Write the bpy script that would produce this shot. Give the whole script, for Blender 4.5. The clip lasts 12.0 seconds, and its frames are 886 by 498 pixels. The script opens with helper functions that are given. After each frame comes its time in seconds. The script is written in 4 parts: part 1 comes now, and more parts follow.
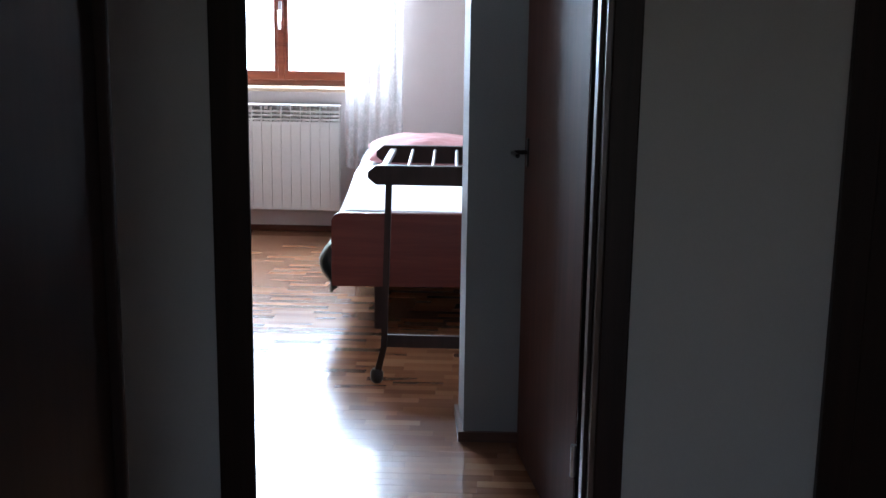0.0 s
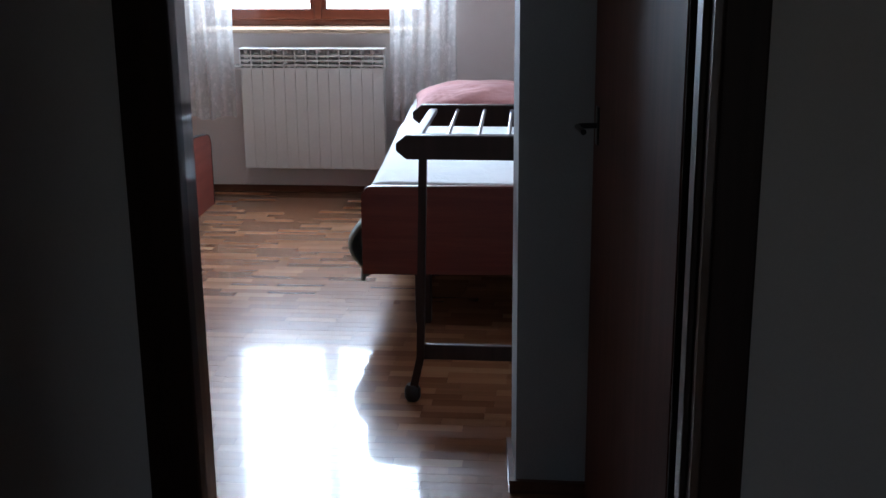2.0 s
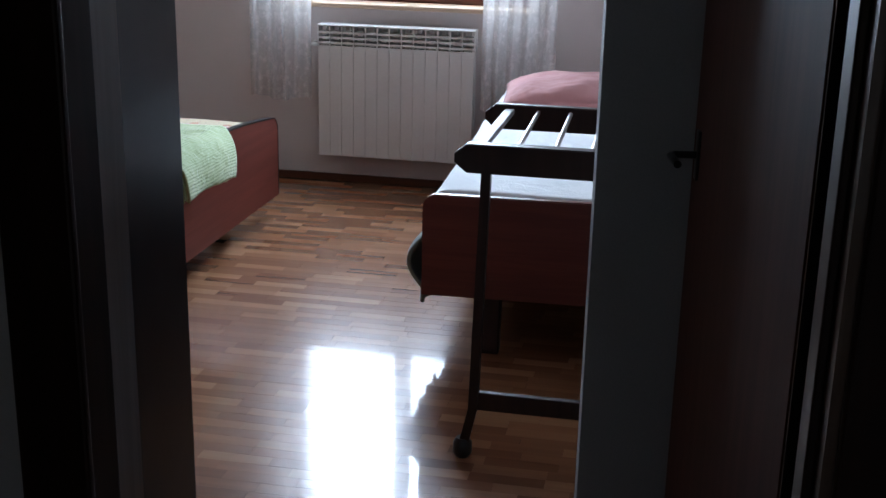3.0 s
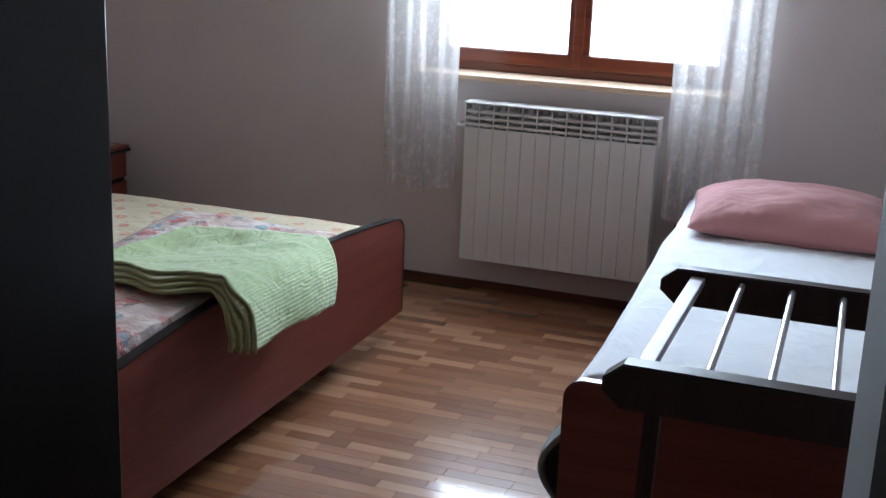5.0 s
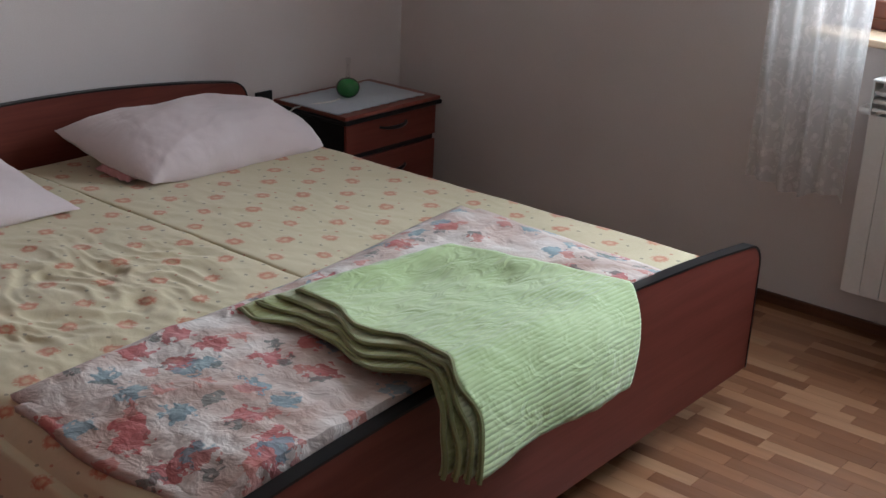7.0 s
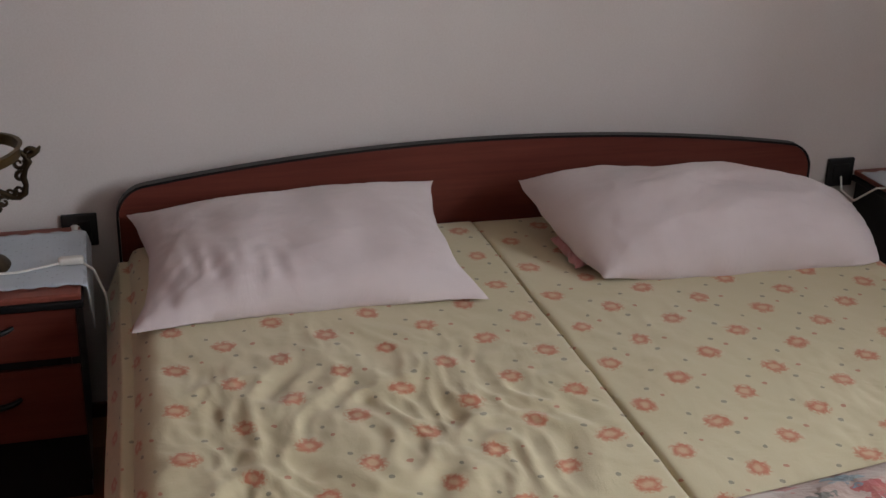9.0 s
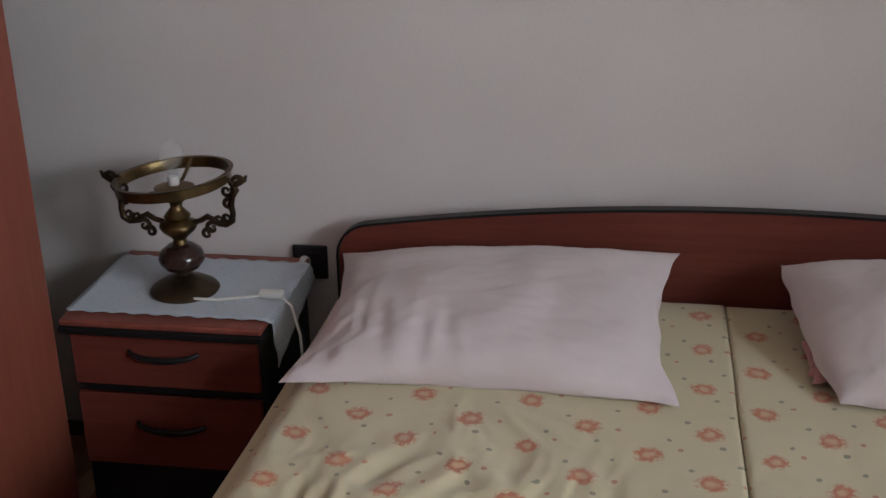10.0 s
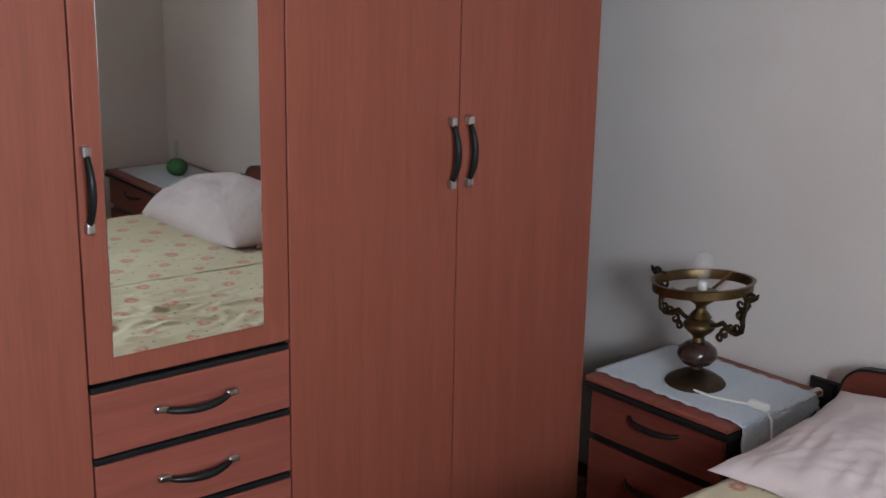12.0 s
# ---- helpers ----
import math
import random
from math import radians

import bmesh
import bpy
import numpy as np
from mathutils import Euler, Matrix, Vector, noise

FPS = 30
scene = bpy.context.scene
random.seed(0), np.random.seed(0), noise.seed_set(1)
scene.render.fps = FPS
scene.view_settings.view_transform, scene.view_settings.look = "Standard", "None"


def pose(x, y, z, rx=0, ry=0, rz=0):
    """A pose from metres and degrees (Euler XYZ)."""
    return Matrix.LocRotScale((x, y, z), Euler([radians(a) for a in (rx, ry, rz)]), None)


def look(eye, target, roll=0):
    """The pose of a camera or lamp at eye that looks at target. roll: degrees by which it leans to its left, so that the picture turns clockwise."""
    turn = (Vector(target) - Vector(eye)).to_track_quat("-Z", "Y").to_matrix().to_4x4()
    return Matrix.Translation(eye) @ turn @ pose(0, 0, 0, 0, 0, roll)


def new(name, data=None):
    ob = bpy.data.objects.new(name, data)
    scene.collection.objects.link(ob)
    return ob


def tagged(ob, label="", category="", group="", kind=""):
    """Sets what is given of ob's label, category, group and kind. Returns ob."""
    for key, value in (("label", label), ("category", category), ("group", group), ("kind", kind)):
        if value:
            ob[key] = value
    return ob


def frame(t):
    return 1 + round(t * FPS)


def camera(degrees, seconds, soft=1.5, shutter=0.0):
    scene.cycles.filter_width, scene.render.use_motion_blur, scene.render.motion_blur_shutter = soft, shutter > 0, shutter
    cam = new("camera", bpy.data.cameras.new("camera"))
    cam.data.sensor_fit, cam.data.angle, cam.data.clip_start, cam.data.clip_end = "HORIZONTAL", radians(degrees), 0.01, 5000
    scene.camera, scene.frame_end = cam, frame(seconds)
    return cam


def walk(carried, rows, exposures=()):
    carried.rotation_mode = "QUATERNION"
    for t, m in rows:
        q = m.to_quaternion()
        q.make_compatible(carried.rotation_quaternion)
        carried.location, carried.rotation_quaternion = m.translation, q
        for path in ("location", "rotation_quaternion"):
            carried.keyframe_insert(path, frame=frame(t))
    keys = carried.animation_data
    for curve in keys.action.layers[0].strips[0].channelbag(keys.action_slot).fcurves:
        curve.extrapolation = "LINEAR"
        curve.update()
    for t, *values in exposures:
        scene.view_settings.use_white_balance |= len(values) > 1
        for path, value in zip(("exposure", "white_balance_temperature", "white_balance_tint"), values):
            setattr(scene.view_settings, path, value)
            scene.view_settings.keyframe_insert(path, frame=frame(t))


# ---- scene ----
cam = camera(40.2, 12.0)
PATH = [
    (0, (3.569, -7.472, 1.573), (3.506, -5.522, 1.136), 0.8),
    (0.2, (3.598, -7.395, 1.569), (3.491, -5.447, 1.127), 0.7),
    (0.4, (3.619, -7.313, 1.577), (3.484, -5.37, 1.122), 0.5),
    (0.7, (3.625, -7.173, 1.575), (3.457, -5.235, 1.109), 1.3),
    (1.2, (3.617, -6.871, 1.559), (3.454, -4.943, 1.052), 1.1),
    (1.8, (3.603, -6.594, 1.537), (3.44, -4.671, 1.012), 0.1),
    (2, (3.621, -6.494, 1.544), (3.433, -4.580, 0.994), -0.5),
    (2.5, (3.694, -6.126, 1.508), (3.372, -4.252, 0.891), -1.0),
    (3, (3.673, -5.836, 1.507), (3.307, -3.961, 0.918), 1.3),
    (3.2, (3.667, -5.708, 1.515), (3.268, -3.839, 0.923), 1.7),
    (4.8, (3.534, -4.789, 1.51), (2.921, -2.954, 1.001), 2.0),
    (5, (3.487, -4.668, 1.521), (2.831, -2.856, 0.988), 2.3),
    (5.5, (3.391, -4.407, 1.512), (2.609, -2.661, 0.926), 1.5),
    (6, (3.326, -4.056, 1.518), (2.328, -2.443, 0.882), 1.1),
    (6.5, (3.266, -3.799, 1.518), (2.165, -2.276, 0.833), 1.2),
    (7, (3.121, -3.54, 1.517), (1.944, -2.084, 0.813), 2.5),
    (7.5, (2.986, -3.353, 1.51), (1.66, -2.023, 0.823), 2.3),
    (7.7, (2.941, -3.296, 1.515), (1.550, -2.043, 0.818), 2.6),
    (9.5, (2.434, -2.195, 1.487), (0.599, -2.091, 0.7), 0.1),
    (10, (2.327, -1.939, 1.476), (0.501, -2.247, 0.72), -1.2),
    (10.5, (2.349, -1.799, 1.448), (0.553, -2.374, 0.78), -1.1),
    (11, (2.401, -1.634, 1.465), (0.707, -2.512, 0.864), -1.2),
    (11.5, (2.393, -1.417, 1.477), (0.857, -2.582, 0.944), -0.8),
    (12, (2.367, -1.239, 1.499), (1.101, -2.697, 0.978), 1.1),
]
EXPOSURES = [(0.0, 0.80, 5500, 8), (0.6, 0.45, 5600, 9), (1.5, 0.05, 5600, 9), (2.5, -0.45, 5600, 8), (3.2, -0.5, 5650, 9), (5.0, -0.58, 5750, 8), (5.5, -0.58, 5800, 8), (6.5, -0.6, 6150, 9), (7.5, -0.72, 6250, 9), (9.5, -0.69, 6800, 12), (10.0, -0.66, 6450, 10), (11.5, -0.44, 6450, 9), (12.0, -0.25, 6300, 8)]
walk(cam, [(t, look(eye, target, roll)) for t, eye, target, roll in PATH], EXPOSURES)

# ---- light ----
world = bpy.data.worlds.new("world")
scene.world = world
world.use_nodes = True
wn = world.node_tree
sky = wn.nodes.new("ShaderNodeTexSky")
sky.sky_type = "NISHITA"
sky.sun_disc = False
sky.sun_elevation, sky.sun_rotation = radians(50), radians(200)
wn.links.new(sky.outputs[0], wn.nodes["Background"].inputs[0])
wn.nodes["Background"].inputs[1].default_value = 0.09
SKY_LAMP = 92
lamp_data = bpy.data.lights.new("window_daylight", "AREA")
lamp_data.shape, lamp_data.size, lamp_data.size_y = "RECTANGLE", 1.22, 0.80
lamp_data.energy, lamp_data.color = SKY_LAMP, (0.80, 0.89, 1.0)
window_daylight = new("window_daylight", lamp_data)
window_daylight.matrix_world = look((2.30, 0.262, 1.83), (2.25, -2.2, 1.45))


# ---- materials ----
def material(name, rough=0.6, metal=0.0):
    m = bpy.data.materials.new(name)
    m.use_nodes = True
    b = m.node_tree.nodes["Principled BSDF"]
    b.inputs["Roughness"].default_value, b.inputs["Metallic"].default_value = rough, metal
    return m, m.node_tree, b


def node(tree, kind, **values):
    n = tree.nodes.new(kind)
    for key, value in values.items():
        n.inputs[key.replace("_", " ")].default_value = value
    return n


def coords(tree, scale=(1, 1, 1), turn=(0, 0, 0)):
    tc, mp = tree.nodes.new("ShaderNodeTexCoord"), tree.nodes.new("ShaderNodeMapping")
    mp.inputs["Scale"].default_value, mp.inputs["Rotation"].default_value = scale, turn
    tree.links.new(tc.outputs["Object"], mp.inputs[0])
    return mp.outputs[0]


def ramp(tree, source, stops):
    r = tree.nodes.new("ShaderNodeValToRGB")
    while len(r.color_ramp.elements) < len(stops):
        r.color_ramp.elements.new(0.5)
    for e, (at, c) in zip(r.color_ramp.elements, stops):
        e.position, e.color = at, (*c, 1)
    tree.links.new(source, r.inputs[0])
    return r.outputs[0]


def mixed(tree, fac, a, b, how="MIX"):
    m = tree.nodes.new("ShaderNodeMix")
    m.data_type, m.blend_type = "RGBA", how
    for socket, value in ((m.inputs[0], fac), (m.inputs[6], a), (m.inputs[7], b)):
        if hasattr(value, "node"):
            tree.links.new(value, socket)
        elif isinstance(value, (int, float)):
            socket.default_value = value
        else:
            socket.default_value = (*value, 1)
    return m.outputs[2]


def bumped(tree, bsdf, height, strength=0.2, distance=0.002):
    b = node(tree, "ShaderNodeBump", Strength=strength, Distance=distance)
    tree.links.new(height, b.inputs["Height"])
    tree.links.new(b.outputs[0], bsdf.inputs["Normal"])


def painted(name, low, high, rough=0.6, scale=3.0, grain=160.0, relief=0.15, metal=0.0):
    """Two scales of mottling between two colours, with fine relief."""
    m, t, b = material(name, rough, metal)
    v = coords(t)
    big, fine = node(t, "ShaderNodeTexNoise", Scale=scale, Detail=4.0), node(t, "ShaderNodeTexNoise", Scale=grain, Detail=3.0)
    for n in (big, fine):
        t.links.new(v, n.inputs["Vector"])
    base = ramp(t, big.outputs[0], ((0.3, low), (0.7, high)))
    t.links.new(mixed(t, 0.12, base, fine.outputs[0], "OVERLAY"), b.inputs["Base Color"])
    bumped(t, b, fine.outputs[0], relief, 0.001)
    return m


def timber(name, dark, light, rough=0.35, along="z", scale=1.0, coat=0.0, gloss=0.32):
    """Veneer: streaks stretched along one axis."""
    m, t, b = material(name, rough)
    s = {"x": (1.5, 30, 30), "y": (30, 1.5, 30), "z": (30, 30, 1.5)}[along]
    v = coords(t, tuple(k * scale for k in s))
    n1, n2 = node(t, "ShaderNodeTexNoise", Scale=1.0, Detail=6.0, Distortion=0.6), node(t, "ShaderNodeTexNoise", Scale=5.0, Detail=3.0)
    t.links.new(v, n1.inputs["Vector"])
    t.links.new(v, n2.inputs["Vector"])
    base = ramp(t, n1.outputs[0], ((0.3, dark), (0.7, light)))
    t.links.new(mixed(t, 0.18, base, n2.outputs[0], "OVERLAY"), b.inputs["Base Color"])
    b.inputs["Coat Weight"].default_value = coat
    b.inputs["Specular IOR Level"].default_value = gloss
    bumped(t, b, n2.outputs[0], 0.06, 0.0006)
    return m


WALL = painted("wall_plaster", (0.61, 0.545, 0.52), (0.68, 0.615, 0.59), 0.75, 1.6, 220, 0.25)
# White plaster greyed down: the stub's lack of light is put into its colour.
SHADED_STUB = painted("shaded_white_plaster", (0.24, 0.245, 0.25), (0.28, 0.285, 0.29), 0.7, 1.6, 220, 0.25)
WALL_WHITE = painted("white_plaster", (0.70, 0.69, 0.67), (0.77, 0.76, 0.74), 0.7, 1.6, 220, 0.25)
HALL_WHITE = painted("hall_plaster", (0.72, 0.67, 0.62), (0.80, 0.75, 0.70), 0.7, 1.6, 220, 0.25)
# Unseen ceiling, toned down in colour to cut and warm the bounced light.
CEILING = painted("toned_ceiling_paint", (0.52, 0.47, 0.41), (0.58, 0.53, 0.47), 0.85)
CHERRY_Z = timber("cherry_veneer_upright", (0.195, 0.051, 0.031), (0.225, 0.061, 0.038), 0.46)
CHERRY_Y = timber("cherry_veneer_level", (0.122, 0.028, 0.019), (0.160, 0.040, 0.028), 0.46, "y", gloss=0.2)
CHERRY_X = timber("cherry_veneer_across", (0.19, 0.050, 0.035), (0.245, 0.070, 0.049), 0.38, "x")
# The foot panel's shade, away from the window, is put into this darker cherry.
CHERRY_SHADED = timber("shaded_cherry_veneer", (0.105, 0.026, 0.018), (0.15, 0.040, 0.028), 0.33, "x")
BLACK_EDGE = painted("black_edging", (0.008, 0.008, 0.009), (0.014, 0.013, 0.013), 0.34, 8, 120, 0.05)
BLACK_SIDE = painted("black_laminate", (0.010, 0.010, 0.011), (0.018, 0.017, 0.018), 0.32, 6, 120, 0.05)
for matt in (BLACK_SIDE, BLACK_EDGE):
    matt.node_tree.nodes["Principled BSDF"].inputs["Specular IOR Level"].default_value = 0.22
DARK_WOOD = timber("dark_brown_wood", (0.020, 0.009, 0.007), (0.038, 0.017, 0.012), 0.4)
DOOR_WOOD = timber("brown_door_veneer", (0.050, 0.015, 0.010), (0.072, 0.024, 0.016), 0.6, gloss=0.12)
WINDOW_WOOD = timber("varnished_window_wood", (0.11, 0.028, 0.014), (0.20, 0.055, 0.027), 0.3, "x", 0.8, 0.4)
RAD_WHITE = painted("white_enamel", (0.70, 0.69, 0.66), (0.77, 0.76, 0.73), 0.35, 4, 90, 0.03)
SKIRT = timber("skirting_wood", (0.06, 0.022, 0.012), (0.11, 0.042, 0.022), 0.35, "x")
STEEL = painted("brushed_steel", (0.45, 0.44, 0.43), (0.6, 0.59, 0.57), 0.28, 10, 200, 0.05, 1.0)
DULL_BAR = painted("dull_metal_bar", (0.28, 0.27, 0.29), (0.35, 0.34, 0.36), 0.45, 10, 200, 0.05, 0.3)
CHROME = painted("pale_metal_tube", (0.44, 0.44, 0.45), (0.54, 0.54, 0.55), 0.3, 10, 200, 0.03, 0.6)


# ---- building helpers ----
PLACED = {}


def part(name, bm, mat, parent=None, label="", smooth=False):
    """Links a bmesh, made in world places, as one mesh object, under a thing or a part where one is given."""
    me = bpy.data.meshes.new(name)
    bmesh.ops.recalc_face_normals(bm, faces=bm.faces)
    bm.to_mesh(me)
    bm.free()
    me.materials.append(mat)
    if smooth:
        me.shade_smooth()
        me.set_sharp_from_angle(angle=radians(50))
    ob = new(name, me)
    if parent:
        PLACED[ob] = PLACED[parent]
        me.transform(PLACED[parent].inverted())
        ob.parent = parent
    else:
        PLACED[ob] = Matrix.Identity(4)
    if label:
        ob["label"] = label
    return ob


def thing(name, x, y, z, label, category, group=""):
    ob = new(name)
    PLACED[ob] = Matrix.Translation((x, y, z))
    ob.matrix_world = PLACED[ob]
    ob.empty_display_size = 0.1
    return tagged(ob, label, category, group)


def single(name, bm, mat, at, label, category, group="", smooth=False):
    """A thing of one mesh, with its origin at its base."""
    ob = part(name, bm, mat, None, "", smooth)
    ob.data.transform(Matrix.Translation(at).inverted())
    ob.location = at
    PLACED[ob] = Matrix.Translation(at)
    return tagged(ob, label, category, group)


def box(x0, x1, y0, y1, z0, z1, bevel=0.0, segments=2, bm=None):
    bm = bm or bmesh.new()
    m = Matrix.LocRotScale(((x0 + x1) / 2, (y0 + y1) / 2, (z0 + z1) / 2), None, (x1 - x0, y1 - y0, z1 - z0))
    made = bmesh.ops.create_cube(bm, size=1.0, matrix=m)
    if bevel:
        edges = list({e for v in made["verts"] for e in v.link_edges})
        bmesh.ops.bevel(bm, geom=edges, offset=bevel, segments=segments, affect="EDGES", profile=0.5)
    return bm


def rod(points, radius, sides=10, bm=None, closed=False):
    """A tube along a polyline; radius may be one number or one per point."""
    bm = bm or bmesh.new()
    pts = [Vector(p) for p in points]
    n = len(pts)
    radii = radius if isinstance(radius, (list, tuple)) else [radius] * n
    rings, side = [], None
    for i, p in enumerate(pts):
        if closed:
            way = (pts[(i + 1) % n] - pts[i - 1]).normalized()
        else:
            way = (pts[min(i + 1, n - 1)] - pts[max(i - 1, 0)]).normalized()
        if side is None:
            side = way.orthogonal().normalized()
        side = (side - way * side.dot(way)).normalized()
        up = way.cross(side)
        rings.append([bm.verts.new(p + radii[i] * (math.cos(a) * side + math.sin(a) * up)) for a in (2 * math.pi * k / sides for k in range(sides))])
    pairs = list(zip(rings, rings[1:])) + ([(rings[-1], rings[0])] if closed else [])
    for a, b in pairs:
        for k in range(sides):
            bm.faces.new((a[k], a[(k + 1) % sides], b[(k + 1) % sides], b[k]))
    if not closed:
        bm.faces.new(rings[0][::-1])
        bm.faces.new(rings[-1])
    return bm


def lathe(profile, sides=28, x=0.0, y=0.0, bm=None):
    """A turned shape from (radius, height) pairs."""
    bm = bm or bmesh.new()
    rings = [[bm.verts.new((x + r * math.cos(a), y + r * math.sin(a), z)) for a in (2 * math.pi * k / sides for k in range(sides))] for r, z in profile]
    for a, b in zip(rings, rings[1:]):
        for k in range(sides):
            bm.faces.new((a[k], a[(k + 1) % sides], b[(k + 1) % sides], b[k]))
    bm.faces.new(rings[0][::-1])
    bm.faces.new(rings[-1])
    return bm


def slab(outline, axis, a, b, bevel=0.0):
    """A board with the given outline, between a and b on the axis."""
    bm = bmesh.new()
    place = {"x": lambda u, v, w: (w, u, v), "y": lambda u, v, w: (u, w, v), "z": lambda u, v, w: (u, v, w)}[axis]
    front, back = [bm.verts.new(place(u, v, a)) for u, v in outline], [bm.verts.new(place(u, v, b)) for u, v in outline]
    rims = [bm.faces.new(front[::-1]), bm.faces.new(back)]
    n = len(outline)
    for k in range(n):
        bm.faces.new((front[k], front[(k + 1) % n], back[(k + 1) % n], back[k]))
    bmesh.ops.recalc_face_normals(bm, faces=bm.faces)
    if bevel:
        bmesh.ops.bevel(bm, geom=[e for f in rims for e in f.edges], offset=bevel, segments=2, affect="EDGES")
    return bm


def sheet(nu, nv, at):
    """A grid mesh over 0..1 x 0..1 from a function of u and v."""
    bm = bmesh.new()
    vs = [[bm.verts.new(at(i / nu, j / nv)) for j in range(nv + 1)] for i in range(nu + 1)]
    for i in range(nu):
        for j in range(nv):
            bm.faces.new((vs[i][j], vs[i + 1][j], vs[i + 1][j + 1], vs[i][j + 1]))
    return bm


def structure(name, bm, mat, label, category):
    return tagged(part(name, bm, mat), label, category, kind="structure")


# ---- the room ----
ROOM_E, HIGH = 4.10, 2.60
WALL_IN, WALL_OUT = -4.40, -4.62
WIN_L, WIN_R, WIN_B, WIN_T = 1.66, 2.94, 0.90, 2.25
wall_bm = box(-0.25, WIN_L, 0, 0.28, 0, HIGH)
box(WIN_R, ROOM_E + 0.2, 0, 0.28, 0, HIGH, bm=wall_bm)
box(WIN_L, WIN_R, 0, 0.28, 0, WIN_B, bm=wall_bm)
box(WIN_L, WIN_R, 0, 0.28, WIN_T, HIGH, bm=wall_bm)
structure("wall_north", wall_bm, WALL, "pale warm plaster wall with the window", "wall")
structure("wall_west", box(-0.25, 0, WALL_OUT, 0, 0, HIGH), WALL, "pale plaster wall behind the double bed", "wall")
structure("wall_east", box(ROOM_E, ROOM_E + 0.2, WALL_IN, 0, 0, HIGH), WALL, "pale plaster side wall", "wall")
DOOR_L, DOOR_R, DOOR_T = 2.944, 3.872, 2.10
wall_bm = box(0, 1.98, WALL_OUT, -3.72, 0, HIGH)
box(1.98, DOOR_L, WALL_OUT, WALL_IN, 0, HIGH, bm=wall_bm)
box(DOOR_R, 5.4, WALL_OUT, WALL_IN, 0, HIGH, bm=wall_bm)
box(DOOR_L, DOOR_R, WALL_OUT, WALL_IN, DOOR_T, HIGH, bm=wall_bm)
structure("wall_south", wall_bm, WALL_WHITE, "white plaster wall with the doorway", "wall")
structure("wall_stub", slab(((3.520, -3.496), (4.10, -3.496), (4.10, -3.226), (3.497, -3.226)), "z", 0, HIGH), SHADED_STUB, "short white plaster wall beside the open door", "wall")
structure("ceiling", box(-0.25, 5.8, -9.4, 0.28, HIGH, HIGH + 0.2), CEILING, "unseen ceiling, toned cream to temper the bounced light", "ceiling")
wall_bm = box(1.6, 1.8, -9.2, WALL_OUT, 0, HIGH)
box(5.4, 5.6, -9.2, WALL_OUT, 0, HIGH, bm=wall_bm)
# Back pieces leave an unseen doorway-sized gap, added so sky light brightens the hall.
box(1.8, 3.0, -9.4, -9.2, 0, HIGH, bm=wall_bm)
box(4.0, 5.6, -9.4, -9.2, 0, HIGH, bm=wall_bm)
box(3.0, 4.0, -9.4, -9.2, 2.1, HIGH, bm=wall_bm)
structure("wall_hall", wall_bm, HALL_WHITE, "white plaster hallway walls with an added opening behind", "wall")


def floor_board_material(name, source):
    m, t, b = material(name, 0.27)
    info = t.nodes.new(source)
    pick = info.outputs["Random" if source == "ShaderNodeObjectInfo" else "Random Per Island"]
    v = coords(t, (2.2, 26, 26))
    geo = t.nodes.new("ShaderNodeNewGeometry")
    shift = t.nodes.new("ShaderNodeVectorMath")
    shift.operation = "MULTIPLY_ADD"
    t.links.new(geo.outputs["Position"], shift.inputs[0])
    shift.inputs[1].default_value = (2.2, 30, 30)
    wide = t.nodes.new("ShaderNodeCombineXYZ")
    for k in range(3):
        t.links.new(pick, wide.inputs[k])
    grow = t.nodes.new("ShaderNodeVectorMath")
    grow.operation = "SCALE"
    grow.inputs["Scale"].default_value = 37.0
    t.links.new(wide.outputs[0], grow.inputs[0])
    t.links.new(grow.outputs[0], shift.inputs[2])
    g = node(t, "ShaderNodeTexNoise", Scale=1.0, Detail=5.0, Distortion=0.8)
    t.links.new(shift.outputs[0], g.inputs["Vector"])
    base = ramp(t, pick, ((0.0, (0.175, 0.073, 0.035)), (0.35, (0.225, 0.100, 0.049)), (0.75, (0.285, 0.136, 0.068)), (1.0, (0.37, 0.20, 0.108))))
    t.links.new(mixed(t, 0.26, base, g.outputs[0], "OVERLAY"), b.inputs["Base Color"])
    b.inputs["Specular IOR Level"].default_value = 0.2
    b.inputs["Coat Weight"].default_value, b.inputs["Coat Roughness"].default_value = 0.62, 0.05
    wave = node(t, "ShaderNodeTexNoise", Scale=2.2, Detail=2.0, Distortion=0.5)
    t.links.new(geo.outputs["Position"], wave.inputs["Vector"])
    bumped(t, b, wave.outputs[0], 0.16, 0.004)
    ripple = node(t, "ShaderNodeTexNoise", Scale=9.0, Detail=3.0, Distortion=1.0)
    t.links.new(geo.outputs["Position"], ripple.inputs["Vector"])
    lacquer = node(t, "ShaderNodeBump", Strength=0.10, Distance=0.002)
    t.links.new(ripple.outputs[0], lacquer.inputs["Height"])
    t.links.new(lacquer.outputs[0], b.inputs["Coat Normal"])
    return m


PARQUET = floor_board_material("parquet_strip", "ShaderNodeObjectInfo")
PARQUET_REST = floor_board_material("parquet_rest", "ShaderNodeNewGeometry")
FLOOR = painted("floor_joint", (0.08, 0.036, 0.020), (0.11, 0.05, 0.028), 0.4)
floor = structure("floor", box(-0.25, 5.8, -9.4, 0.28, -0.2, -0.0045), FLOOR, "glossy oak strip parquet floor", "floor")


# ---- cloth and glass ----
def maths(t, how, a, b=None, c=None):
    n = t.nodes.new("ShaderNodeMath")
    n.operation = how
    for k, value in enumerate((a, b, c)):
        if value is None:
            continue
        if hasattr(value, "node"):
            t.links.new(value, n.inputs[k])
        else:
            n.inputs[k].default_value = value
    return n.outputs[0]


